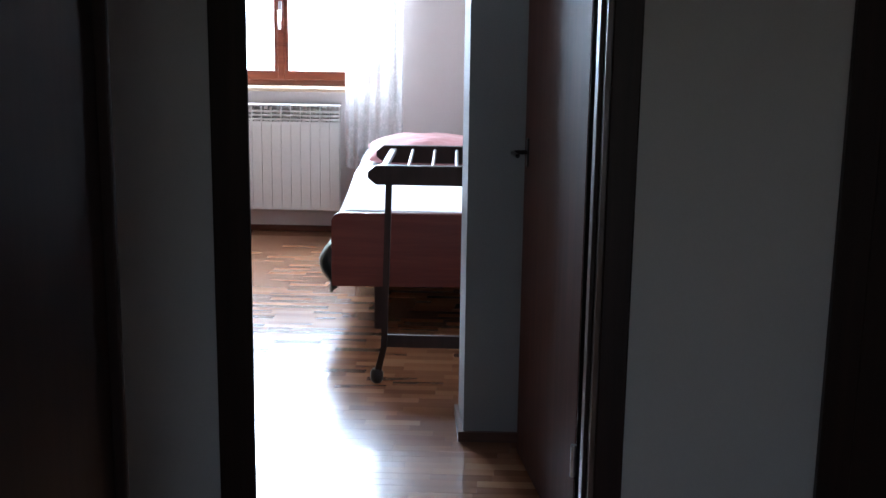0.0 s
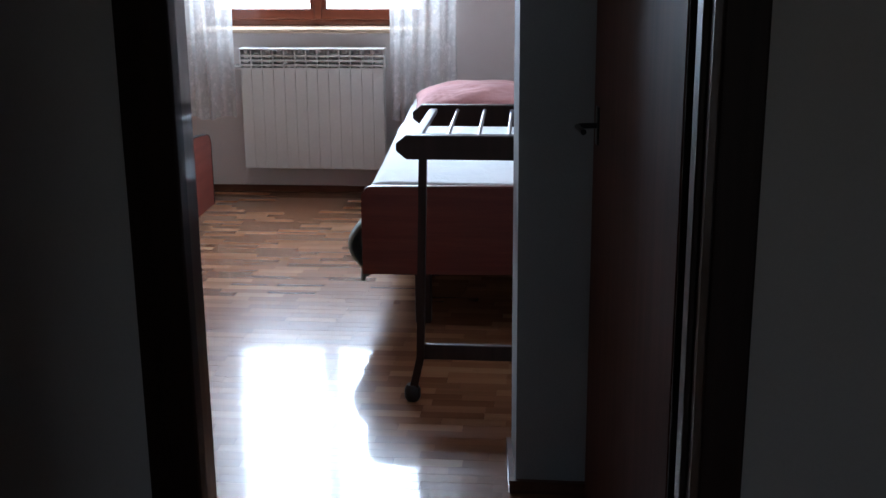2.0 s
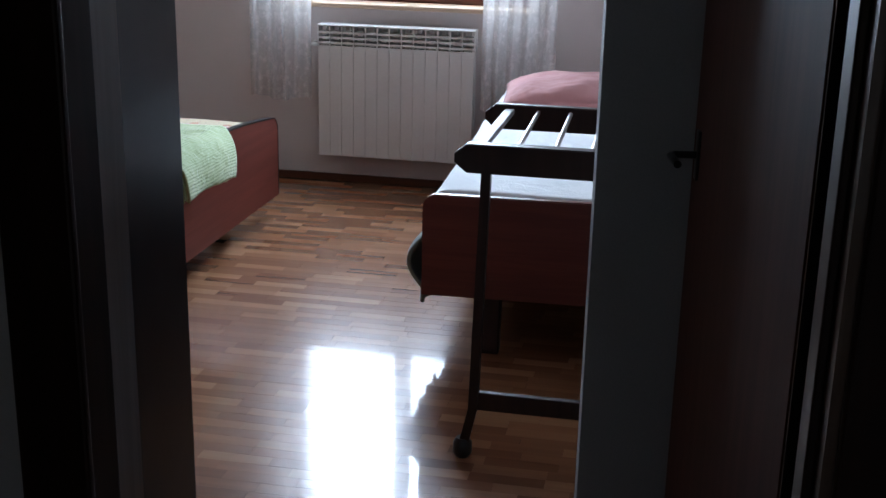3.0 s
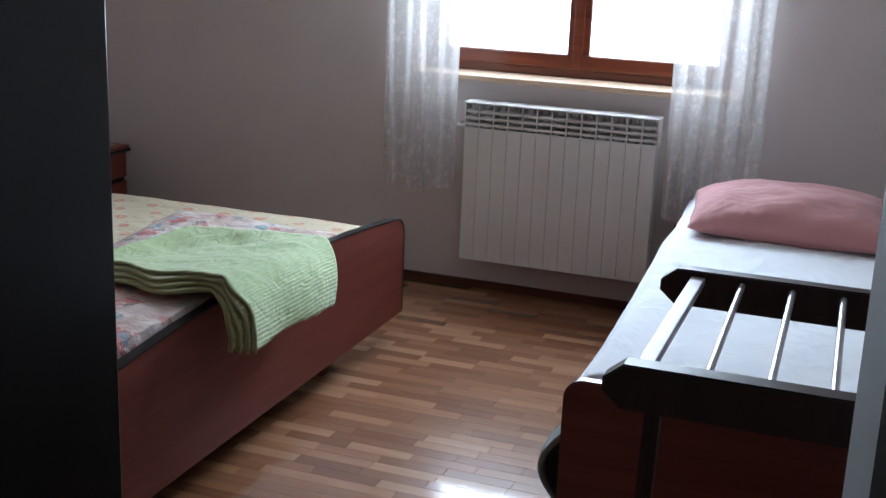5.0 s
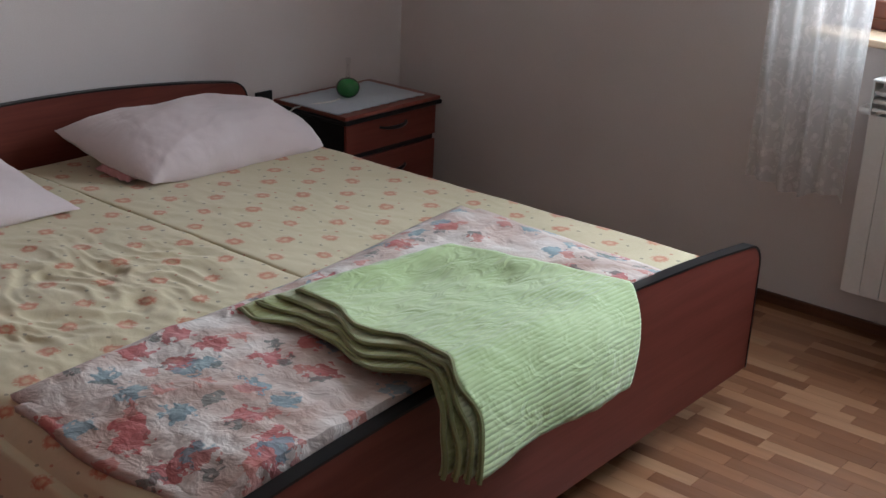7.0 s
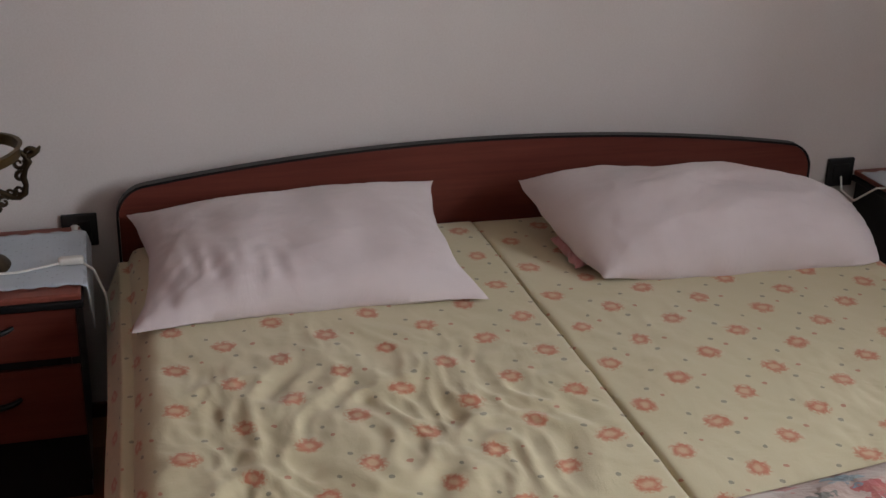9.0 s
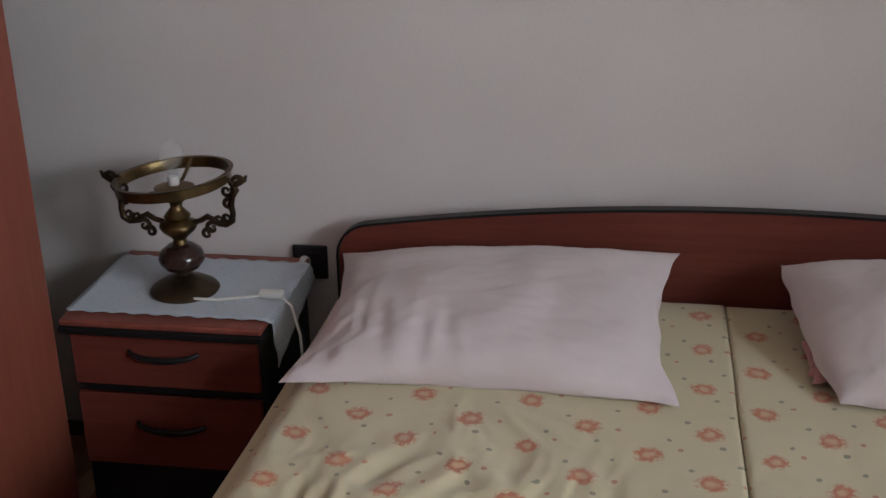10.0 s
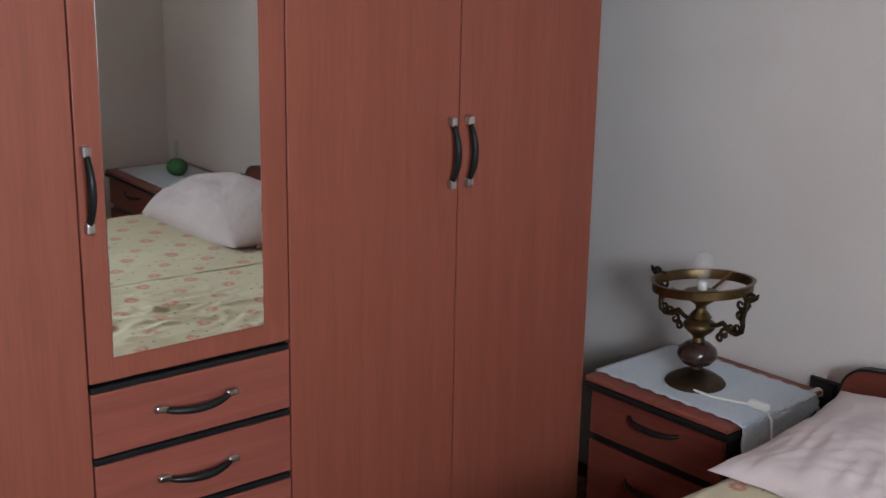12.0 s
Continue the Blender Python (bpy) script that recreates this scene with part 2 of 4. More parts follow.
def world_axes(t, wobble=0.0, scale=6.0):
    """The x and y of the place, wobbled by a noise."""
    geo = t.nodes.new("ShaderNodeNewGeometry")
    n = node(t, "ShaderNodeTexNoise", Scale=scale, Detail=2.0)
    t.links.new(geo.outputs["Position"], n.inputs["Vector"])
    m = t.nodes.new("ShaderNodeVectorMath")
    m.operation = "MULTIPLY_ADD"
    t.links.new(n.outputs["Color"], m.inputs[0])
    m.inputs[1].default_value = (wobble,) * 3
    t.links.new(geo.outputs["Position"], m.inputs[2])
    s = t.nodes.new("ShaderNodeSeparateXYZ")
    t.links.new(m.outputs[0], s.inputs[0])
    return s.outputs[0], s.outputs[1], geo.outputs["Position"]


def lattice(t, x, y, x0, y0, px, py):
    """Offsets from the nearest point of a lattice."""
    u = maths(t, "MULTIPLY", maths(t, "SUBTRACT", maths(t, "FRACT", maths(t, "DIVIDE", maths(t, "SUBTRACT", x, x0 - 40 * px - px / 2), px)), 0.5), px)
    v = maths(t, "MULTIPLY", maths(t, "SUBTRACT", maths(t, "FRACT", maths(t, "DIVIDE", maths(t, "SUBTRACT", y, y0 - 40 * py - py / 2), py)), 0.5), py)
    return u, v


def radius(t, u, v):
    return maths(t, "SQRT", maths(t, "ADD", maths(t, "MULTIPLY", u, u), maths(t, "MULTIPLY", v, v)))


def fade(t, r, far, near):
    """1 below near, 0 beyond far."""
    return maths(t, "MINIMUM", maths(t, "MAXIMUM", maths(t, "DIVIDE", maths(t, "SUBTRACT", far, r), far - near), 0.0), 1.0)


def weave(t, b, pos, strength=0.25, folds=0.0):
    fine = node(t, "ShaderNodeTexNoise", Scale=420.0, Detail=2.0)
    crease = node(t, "ShaderNodeTexNoise", Scale=9.0, Detail=4.0, Distortion=1.2)
    for n in (fine, crease):
        t.links.new(pos, n.inputs["Vector"])
    both = maths(t, "ADD", maths(t, "MULTIPLY", fine.outputs[0], 0.08), maths(t, "MULTIPLY", crease.outputs[0], folds))
    bumped(t, b, both, strength, 0.01)
    b.inputs["Sheen Weight"].default_value = 0.25


def sheet_cloth():
    """Cream cotton with orange rosettes on a staggered lattice and small sprigs between them."""
    m, t, b = material("cream_flowered_cotton", 0.85)
    x, y, pos = world_axes(t, 0.03, 7.0)
    height = t.nodes.new("ShaderNodeSeparateXYZ")
    t.links.new(pos, height.inputs[0])
    down = maths(t, "MAXIMUM", maths(t, "SUBTRACT", 0.49, height.outputs[2]), 0.0)
    x, y = maths(t, "ADD", x, down), maths(t, "SUBTRACT", y, down)
    base = (0.55, 0.470, 0.295)
    tone = node(t, "ShaderNodeTexNoise", Scale=2.5, Detail=3.0)
    t.links.new(pos, tone.inputs["Vector"])
    colour = ramp(t, tone.outputs[0], ((0.3, base), (0.75, (0.61, 0.525, 0.345))))
    ragged = node(t, "ShaderNodeTexNoise", Scale=85.0, Detail=2.0)
    t.links.new(pos, ragged.inputs["Vector"])
    edge = maths(t, "MULTIPLY", maths(t, "SUBTRACT", ragged.outputs[0], 0.5), 0.016)
    petals = node(t, "ShaderNodeTexNoise", Scale=150.0, Detail=1.0)
    t.links.new(pos, petals.inputs["Vector"])
    for x0, y0 in ((0.801, -1.807), (0.728, -1.713)):
        u, v = lattice(t, x, y, x0, y0, 0.146, 0.1885)
        r = maths(t, "ADD", radius(t, u, v), edge)
        petal = maths(t, "MULTIPLY", maths(t, "GREATER_THAN", petals.outputs[0], 0.46), fade(t, r, 0.026, 0.016))
        colour = mixed(t, maths(t, "MULTIPLY", maths(t, "MAXIMUM", petal, fade(t, r, 0.020, 0.012)), 0.92), colour, (0.50, 0.145, 0.070))
        colour = mixed(t, maths(t, "MULTIPLY", fade(t, r, 0.012, 0.005), 0.85), colour, (0.60, 0.40, 0.24))
    dark, red = (0.13, 0.12, 0.10), (0.42, 0.08, 0.05)
    for x0, y0, size, c in ((0.805, -1.760, 0.0045, red), (0.842, -1.790, 0.0050, dark), (0.768, -1.838, 0.0046, dark), (0.852, -1.856, 0.0042, red), (0.826, -1.872, 0.0044, dark), (0.748, -1.766, 0.0042, dark)):
        u, v = lattice(t, x, y, x0, y0, 0.146, 0.1885)
        r = maths(t, "ADD", radius(t, u, v), maths(t, "MULTIPLY", edge, 0.4))
        colour = mixed(t, maths(t, "MULTIPLY", maths(t, "LESS_THAN", r, size), 0.65), colour, c)
    t.links.new(colour, b.inputs["Base Color"])
    weave(t, b, pos, 0.5, 0.6)
    return m


def floral_cloth():
    """Faded pink patchwork with red and teal blooms."""
    m, t, b = material("floral_quilt_cotton", 0.88)
    x, y, pos = world_axes(t)
    tone = node(t, "ShaderNodeTexNoise", Scale=6.0, Detail=3.0)
    t.links.new(pos, tone.inputs["Vector"])
    colour = ramp(t, tone.outputs[0], ((0.32, (0.38, 0.23, 0.18)), (0.48, (0.51, 0.39, 0.34)), (0.62, (0.64, 0.57, 0.53))))
    tear = node(t, "ShaderNodeTexNoise", Scale=55.0, Detail=3.0)
    t.links.new(pos, tear.inputs["Vector"])
    for shift, scale, c, size, cut in (((0, 0, 0), 8.5, (0.40, 0.035, 0.04), 0.26, 0.48), ((3.1, 1.7, 0), 9.0, (0.13, 0.25, 0.30), 0.23, 0.48), ((7.7, 4.2, 0), 11.0, (0.10, 0.12, 0.11), 0.17, 0.60), ((1.4, 9.1, 0), 10.0, (0.46, 0.14, 0.11), 0.17, 0.5)):
        mp = node(t, "ShaderNodeMapping", Location=shift)
        t.links.new(pos, mp.inputs[0])
        cell = node(t, "ShaderNodeTexVoronoi", Scale=scale, Randomness=0.85)
        cell.voronoi_dimensions = "2D"
        t.links.new(mp.outputs[0], cell.inputs["Vector"])
        r = maths(t, "ADD", cell.outputs["Distance"], maths(t, "MULTIPLY", maths(t, "SUBTRACT", tear.outputs[0], 0.5), 0.9))
        sep = t.nodes.new("ShaderNodeSeparateColor")
        t.links.new(cell.outputs["Color"], sep.inputs[0])
        on = maths(t, "MULTIPLY", maths(t, "LESS_THAN", r, size), maths(t, "GREATER_THAN", sep.outputs[0], cut))
        colour = mixed(t, maths(t, "MULTIPLY", on, 0.78), colour, c)
    t.links.new(colour, b.inputs["Base Color"])
    u, v = lattice(t, x, y, 1.4, -2.2, 0.11, 0.11)
    seam = maths(t, "MINIMUM", maths(t, "ABSOLUTE", u), maths(t, "ABSOLUTE", v))
    puff = maths(t, "MULTIPLY", maths(t, "MINIMUM", seam, 0.03), 6.0)
    crease = node(t, "ShaderNodeTexNoise", Scale=22.0, Detail=4.0, Distortion=0.4)
    t.links.new(pos, crease.inputs["Vector"])
    bumped(t, b, maths(t, "ADD", puff, maths(t, "MULTIPLY", crease.outputs[0], 0.7)), 0.8, 0.02)
    b.inputs["Sheen Weight"].default_value = 0.2
    return m


def green_cloth(name, low, high):
    """Quilted pale green cotton: rows of stitching and rippled puffs."""
    m, t, b = material(name, 0.85)
    x, y, pos = world_axes(t, 0.02, 5.0)
    tone = node(t, "ShaderNodeTexNoise", Scale=4.0, Detail=3.0)
    t.links.new(pos, tone.inputs["Vector"])
    t.links.new(ramp(t, tone.outputs[0], ((0.3, low), (0.7, high))), b.inputs["Base Color"])
    sep = t.nodes.new("ShaderNodeSeparateXYZ")
    t.links.new(pos, sep.inputs[0])
    rows = maths(t, "ABSOLUTE", maths(t, "SINE", maths(t, "MULTIPLY", maths(t, "ADD", x, maths(t, "MULTIPLY", sep.outputs[2], -1.0)), 235.0)))
    ripple = node(t, "ShaderNodeTexNoise", Scale=26.0, Detail=2.0, Distortion=1.2)
    mp = node(t, "ShaderNodeMapping", Scale=(1.0, 0.45, 1.0))
    t.links.new(pos, mp.inputs[0])
    t.links.new(mp.outputs[0], ripple.inputs["Vector"])
    bumped(t, b, maths(t, "ADD", maths(t, "MULTIPLY", rows, maths(t, "MULTIPLY_ADD", maths(t, "GREATER_THAN", x, 1.80), 0.20, 0.03)), maths(t, "MULTIPLY", ripple.outputs[0], 1.4)), 0.6, 0.012)
    b.inputs["Sheen Weight"].default_value = 0.3
    return m


def plain_cloth(name, low, high, folds=0.5, strength=0.3, cells=0.0):
    m, t, b = material(name, 0.85)
    x, y, pos = world_axes(t)
    tone = node(t, "ShaderNodeTexNoise", Scale=5.0, Detail=3.0)
    t.links.new(pos, tone.inputs["Vector"])
    colour = ramp(t, tone.outputs[0], ((0.3, low), (0.7, high)))
    if cells:
        cell = node(t, "ShaderNodeTexVoronoi", Scale=cells, Randomness=0.35)
        t.links.new(pos, cell.inputs["Vector"])
        colour = mixed(t, maths(t, "MULTIPLY", maths(t, "LESS_THAN", cell.outputs["Distance"], 0.38), 0.45), colour, tuple(0.55 * k for k in low))
    t.links.new(colour, b.inputs["Base Color"])
    weave(t, b, pos, strength, folds)
    return m


def lace_cloth():
    """White lace: threads that let part of the light through."""
    m, t, b = material("white_lace", 0.9)
    out = t.nodes["Material Output"]
    x, y, pos = world_axes(t)
    cell = node(t, "ShaderNodeTexVoronoi", Scale=24.0, Randomness=0.9)
    t.links.new(pos, cell.inputs["Vector"])
    bloom = node(t, "ShaderNodeTexNoise", Scale=26.0, Detail=3.0, Distortion=1.4)
    t.links.new(pos, bloom.inputs["Vector"])
    dense = maths(t, "MULTIPLY_ADD", maths(t, "GREATER_THAN", bloom.outputs[0], 0.56), 0.09, maths(t, "MULTIPLY_ADD", maths(t, "LESS_THAN", cell.outputs["Distance"], 0.30), 0.09, 0.60))
    b.inputs["Base Color"].default_value = (0.74, 0.72, 0.70, 1)
    thin, clear = t.nodes.new("ShaderNodeBsdfTranslucent"), t.nodes.new("ShaderNodeBsdfTransparent")
    thin.inputs[0].default_value = (0.70, 0.68, 0.66, 1)
    body, whole = t.nodes.new("ShaderNodeMixShader"), t.nodes.new("ShaderNodeMixShader")
    body.inputs[0].default_value = 0.35
    t.links.new(b.outputs[0], body.inputs[1])
    t.links.new(thin.outputs[0], body.inputs[2])
    t.links.new(dense, whole.inputs[0])
    t.links.new(clear.outputs[0], whole.inputs[1])
    t.links.new(body.outputs[0], whole.inputs[2])
    t.links.new(whole.outputs[0], out.inputs[0])
    return m


SHEET, FLORAL = sheet_cloth(), floral_cloth()
GREEN = green_cloth("pale_green_quilting", (0.32, 0.42, 0.18), (0.40, 0.50, 0.25))
GREEN_PALE = green_cloth("pale_quilt_lining", (0.42, 0.48, 0.28), (0.52, 0.57, 0.36))
GREEN_BACK = green_cloth("olive_quilt_backing", (0.28, 0.31, 0.11), (0.36, 0.39, 0.16))
GREEN_HEM = plain_cloth("olive_binding", (0.17, 0.19, 0.07), (0.23, 0.25, 0.10))
PILLOW = plain_cloth("pale_pink_cotton", (0.57, 0.475, 0.475), (0.64, 0.545, 0.545), 0.9, 0.45)
PINK = plain_cloth("rose_pink_cotton", (0.46, 0.20, 0.20), (0.54, 0.25, 0.25), 0.6)
WHITE_SHEET = plain_cloth("white_bed_sheet", (0.78, 0.82, 0.86), (0.84, 0.87, 0.90), 1.2, 0.6)
BLANKET = plain_cloth("grey_green_blanket", (0.16, 0.20, 0.17), (0.23, 0.27, 0.23))
DOILY = plain_cloth("pale_blue_tablecloth", (0.40, 0.44, 0.50), (0.48, 0.52, 0.57), 0.3, 0.5, 95.0)
LACE = lace_cloth()
BRONZE = painted("dark_bronze", (0.038, 0.027, 0.017), (0.085, 0.060, 0.034), 0.42, 20, 120, 0.2, 0.9)
BRASS = painted("aged_brass", (0.085, 0.056, 0.026), (0.20, 0.135, 0.058), 0.36, 14, 120, 0.1, 0.95)
TURNED = timber("dark_turned_wood", (0.022, 0.011, 0.009), (0.045, 0.022, 0.018), 0.25, "z", 1.0, 0.4)
PLASTIC = painted("white_plastic", (0.68, 0.66, 0.62), (0.74, 0.72, 0.68), 0.35)
BLACK_PLASTIC = painted("black_plastic", (0.010, 0.010, 0.010), (0.018, 0.018, 0.018), 0.35)
PORCELAIN = painted("white_porcelain", (0.74, 0.74, 0.72), (0.8, 0.8, 0.78), 0.2)
# Dark wood lightened in colour for the window light it catches at a slant.
LIT_JAMB = timber("window_lit_lining", (0.15, 0.10, 0.075), (0.21, 0.15, 0.115), 0.3)
LIT_JAMB.node_tree.nodes["Principled BSDF"].inputs["Coat Weight"].default_value = 0.8
SILL = timber("pale_sill_wood", (0.50, 0.36, 0.24), (0.62, 0.47, 0.33), 0.3, "x")
GREEN_GLASS, gt, gb = material("green_glass", 0.12)
gb.inputs["Base Color"].default_value = (0.02, 0.15, 0.03, 1)
gb.inputs["Coat Weight"].default_value = 0.6
MIRROR, mt, mb = material("mirror_silver", 0.015, 1.0)
mb.inputs["Base Color"].default_value = (0.80, 0.84, 0.82, 1)
GLASS, glt, glb = material("clear_glass", 0.02)
open_way, sheen = glt.nodes.new("ShaderNodeBsdfTransparent"), glt.nodes.new("ShaderNodeMixShader")
sheen.inputs[0].default_value = 0.07
glt.links.new(open_way.outputs[0], sheen.inputs[1])
glt.links.new(glb.outputs[0], sheen.inputs[2])
glt.links.new(sheen.outputs[0], glt.nodes["Material Output"].inputs[0])

BULB, bt, bb = material("thin_bulb_glass", 0.03)
clear, shell = bt.nodes.new("ShaderNodeBsdfTransparent"), bt.nodes.new("ShaderNodeMixShader")
shell.inputs[0].default_value = 0.09
bt.links.new(clear.outputs[0], shell.inputs[1])
bt.links.new(bb.outputs[0], shell.inputs[2])
bt.links.new(shell.outputs[0], bt.nodes["Material Output"].inputs[0])

# ---- window, curtains, radiator ----
def window():
    w = tagged(thing("window_1", 2.30, 0.05, WIN_B, "varnished brown wooden window with two casements", "window"), kind="structure")
    y0, y1 = 0.13, 0.19
    bm = box(WIN_L, WIN_R, y0, y1, WIN_B, 0.945, 0.005)
    box(WIN_L, WIN_R, y0, y1, WIN_T - 0.05, WIN_T, 0.005, bm=bm)
    box(WIN_L, WIN_L + 0.05, y0, y1, 0.945, WIN_T - 0.05, 0.005, bm=bm)
    box(WIN_R - 0.05, WIN_R, y0, y1, 0.945, WIN_T - 0.05, 0.005, bm=bm)
    part("window_frame", bm, WINDOW_WOOD, w)
    for x0, x1 in ((WIN_L + 0.04, 2.297), (2.301, WIN_R - 0.04)):
        bm = box(x0, x1, 0.112, 0.162, 0.935, 0.995, 0.008)
        box(x0, x1, 0.112, 0.162, WIN_T - 0.1, WIN_T - 0.04, 0.008, bm=bm)
        box(x0, x0 + 0.045, 0.1125, 0.1615, 0.99, WIN_T - 0.095, 0.008, bm=bm)
        box(x1 - 0.045, x1, 0.1125, 0.1615, 0.99, WIN_T - 0.095, 0.008, bm=bm)
        sash = part("casement", bm, WINDOW_WOOD, w)
        pane = part("pane", box(x0 + 0.04, x1 - 0.04, 0.135, 0.139, 0.985, WIN_T - 0.09), GLASS, sash, "clear window pane")
        pane.visible_shadow = False
    part("cover_strip", box(2.278, 2.320, 0.102, 0.111, 0.94, WIN_T - 0.045, 0.004), WINDOW_WOOD, w)
    bm = box(2.288, 2.310, 0.095, 0.102, 1.30, 1.42, 0.003)
    rod(((2.299, 0.106, 1.36), (2.299, 0.065, 1.36), (2.299, 0.055, 1.355), (2.299, 0.055, 1.25)), 0.008, bm=bm)
    part("window_handle", bm, STEEL, w, "grey metal window handle", True)
    part("window_sill", box(WIN_L - 0.03, WIN_R + 0.03, -0.05, 0.13, 0.878, 0.902, 0.006), SILL, w, "pale varnished inner sill board")


window()

HAZE, ht, hb = material("outdoor_glare", 1.0)
ht.nodes.remove(hb)
glow = node(ht, "ShaderNodeEmission", Strength=25.0)
v = coords(ht)
n = node(ht, "ShaderNodeTexNoise", Scale=1.3, Detail=3.0)
ht.links.new(v, n.inputs["Vector"])
c = ramp(ht, n.outputs[0], ((0.42, (0.84, 0.92, 1.0)), (0.66, (0.80, 0.92, 1.0)), (0.72, (0.020, 0.027, 0.028))))
ht.links.new(c, glow.inputs[0])
ht.links.new(glow.outputs[0], ht.nodes["Material Output"].inputs[0])
structure("backdrop", sheet(2, 2, lambda u, w: (-1.4 + 7.4 * u, 2.6, -0.8 + 5 * w)), HAZE, "glaring daylight outside the window", "backdrop")


def curtain(x0, x1, low, seed, folds):
    """A lace panel in soft folds, from the rail down."""
    def at(u, v):
        x = x0 + (x1 - x0) * u
        z = low + (2.36 - low) * v + 0.012 * math.sin(9 * u + seed)
        y = -0.150 + 0.024 * (1 - 0.35 * v) * math.sin(folds * 2 * math.pi * u + seed + 0.5 * math.sin(3 * v + seed)) + 0.012 * math.sin(17 * u + 4 * v)
        return x + 0.015 * (1 - v) * math.sin(5 * u + seed), y, z
    return at


for (x0, x1, low, seed, folds) in ((1.56, 1.905, 0.435, 0.4, 4.5), (2.715, 3.07, 0.425, 2.1, 5.0)):
    single("curtain", sheet(90, 40, curtain(x0, x1, low, seed, folds)), LACE, ((x0 + x1) / 2, -0.15, low), "sheer white lace curtain hanging in folds beside the window", "curtain", "window curtains", True)
single("curtain_rail", rod(((1.35, -0.15, 2.37), (3.3, -0.15, 2.37)), 0.012), DARK_WOOD, (2.3, -0.15, 2.36), "dark wooden curtain rail above the window", "curtain rail")
for x in (1.45, 3.2):
    single("rail_bracket", rod(((x, 0.0, 2.37), (x, -0.14, 2.37)), 0.008), DARK_WOOD, (x, 0.0, 2.37), "small dark bracket holding the curtain rail", "bracket", "rail brackets")


def radiator():
    x0, x1, z0, z1, n = 1.912, 2.688, 0.155, 0.81, 13
    r = thing("radiator", (x0 + x1) / 2, -0.07, z0, "white aluminium sectional radiator below the window", "radiator")
    w = (x1 - x0) / n
    for k in range(n):
        a = x0 + k * w
        bm = box(a + 0.0004, a + w - 0.0004, -0.122, -0.114, z0, 0.703, 0.0016)
        box(a + 0.022, a + w - 0.022, -0.114, -0.045, z0 + 0.01, 0.70, bm=bm)
        box(a + 0.026, a + w - 0.026, -0.075, -0.045, 0.70, 0.79, bm=bm)
        box(a + 0.002, a + w - 0.002, -0.052, -0.044, z0 + 0.02, 0.72, bm=bm)
        part("section", bm, RAD_WHITE, r)
        for z in (0.716, 0.741, 0.766):
            part("fin", box(a + 0.004, a + w - 0.004, -0.118, -0.060, z - 0.0055, z + 0.0055, 0.002), RAD_WHITE, r)
    for k in range(n + 1):
        a = x0 + k * w
        part("upright_fin", box(a - 0.003, a + 0.003, -0.120, -0.050, 0.700, 0.797), RAD_WHITE, r)
    part("top_cap", box(x0 - 0.004, x1 + 0.004, -0.124, -0.040, 0.797, 0.806, 0.003), RAD_WHITE, r)
    pipe = rod(((x0 - 0.01, -0.08, 0.70), (x0 - 0.035, -0.08, 0.70), (x0 - 0.045, -0.06, 0.70), (x0 - 0.045, 0.0, 0.70)), 0.010)
    part("valve", pipe, RAD_WHITE, r, "", True)
    for x in (x0 + 0.15, x1 - 0.15):
        part("bracket", box(x - 0.015, x + 0.015, -0.046, 0.0, 0.66, 0.70), RAD_WHITE, r)


radiator()


# ---- double bed ----
def arc_outline(y0, y1, low, side, middle, corner=0.055, steps=36):
    """A board's outline: straight foot, upright sides, rounded shoulders and an arched top."""
    out = [(y0, low), (y0, side - corner)]
    top = lambda y: side + (middle - side) * (1 - ((2 * (y - y0) / (y1 - y0)) - 1) ** 2)
    for k in range(1, 7):
        a = math.pi / 2 * k / 6
        y = y0 + corner * (1 - math.cos(a))
        out.append((y, top(y) - corner * (1 - math.sin(a))))
    for k in range(1, steps):
        y = y0 + corner + (y1 - y0 - 2 * corner) * k / steps
        out.append((y, top(y)))
    for k in range(6, 0, -1):
        a = math.pi / 2 * k / 6
        y = y1 - corner * (1 - math.cos(a))
        out.append((y, top(y) - corner * (1 - math.sin(a))))
    return out + [(y1, side - corner), (y1, low)]


def edge_band(outline, x0, x1, thick):
    """A strip that follows the top and sides of a board's outline."""
    bm = bmesh.new()
    pts = outline
    rows = []
    for k, (y, z) in enumerate(pts):
        a, b = Vector(pts[max(k - 1, 0)]), Vector(pts[min(k + 1, len(pts) - 1)])
        d = (b - a).normalized()
        n = Vector((-d.y, d.x))
        rows.append([bm.verts.new((x, y + n.x * t, z + n.y * t)) for x, t in ((x0, 0.0005), (x0, thick), (x1, thick), (x1, 0.0005))])
    for p, q in zip(rows, rows[1:]):
        for k in range(4):
            bm.faces.new((p[k], p[(k + 1) % 4], q[(k + 1) % 4], q[k]))
    bm.faces.new(rows[0][::-1])
    bm.faces.new(rows[-1])
    return bm


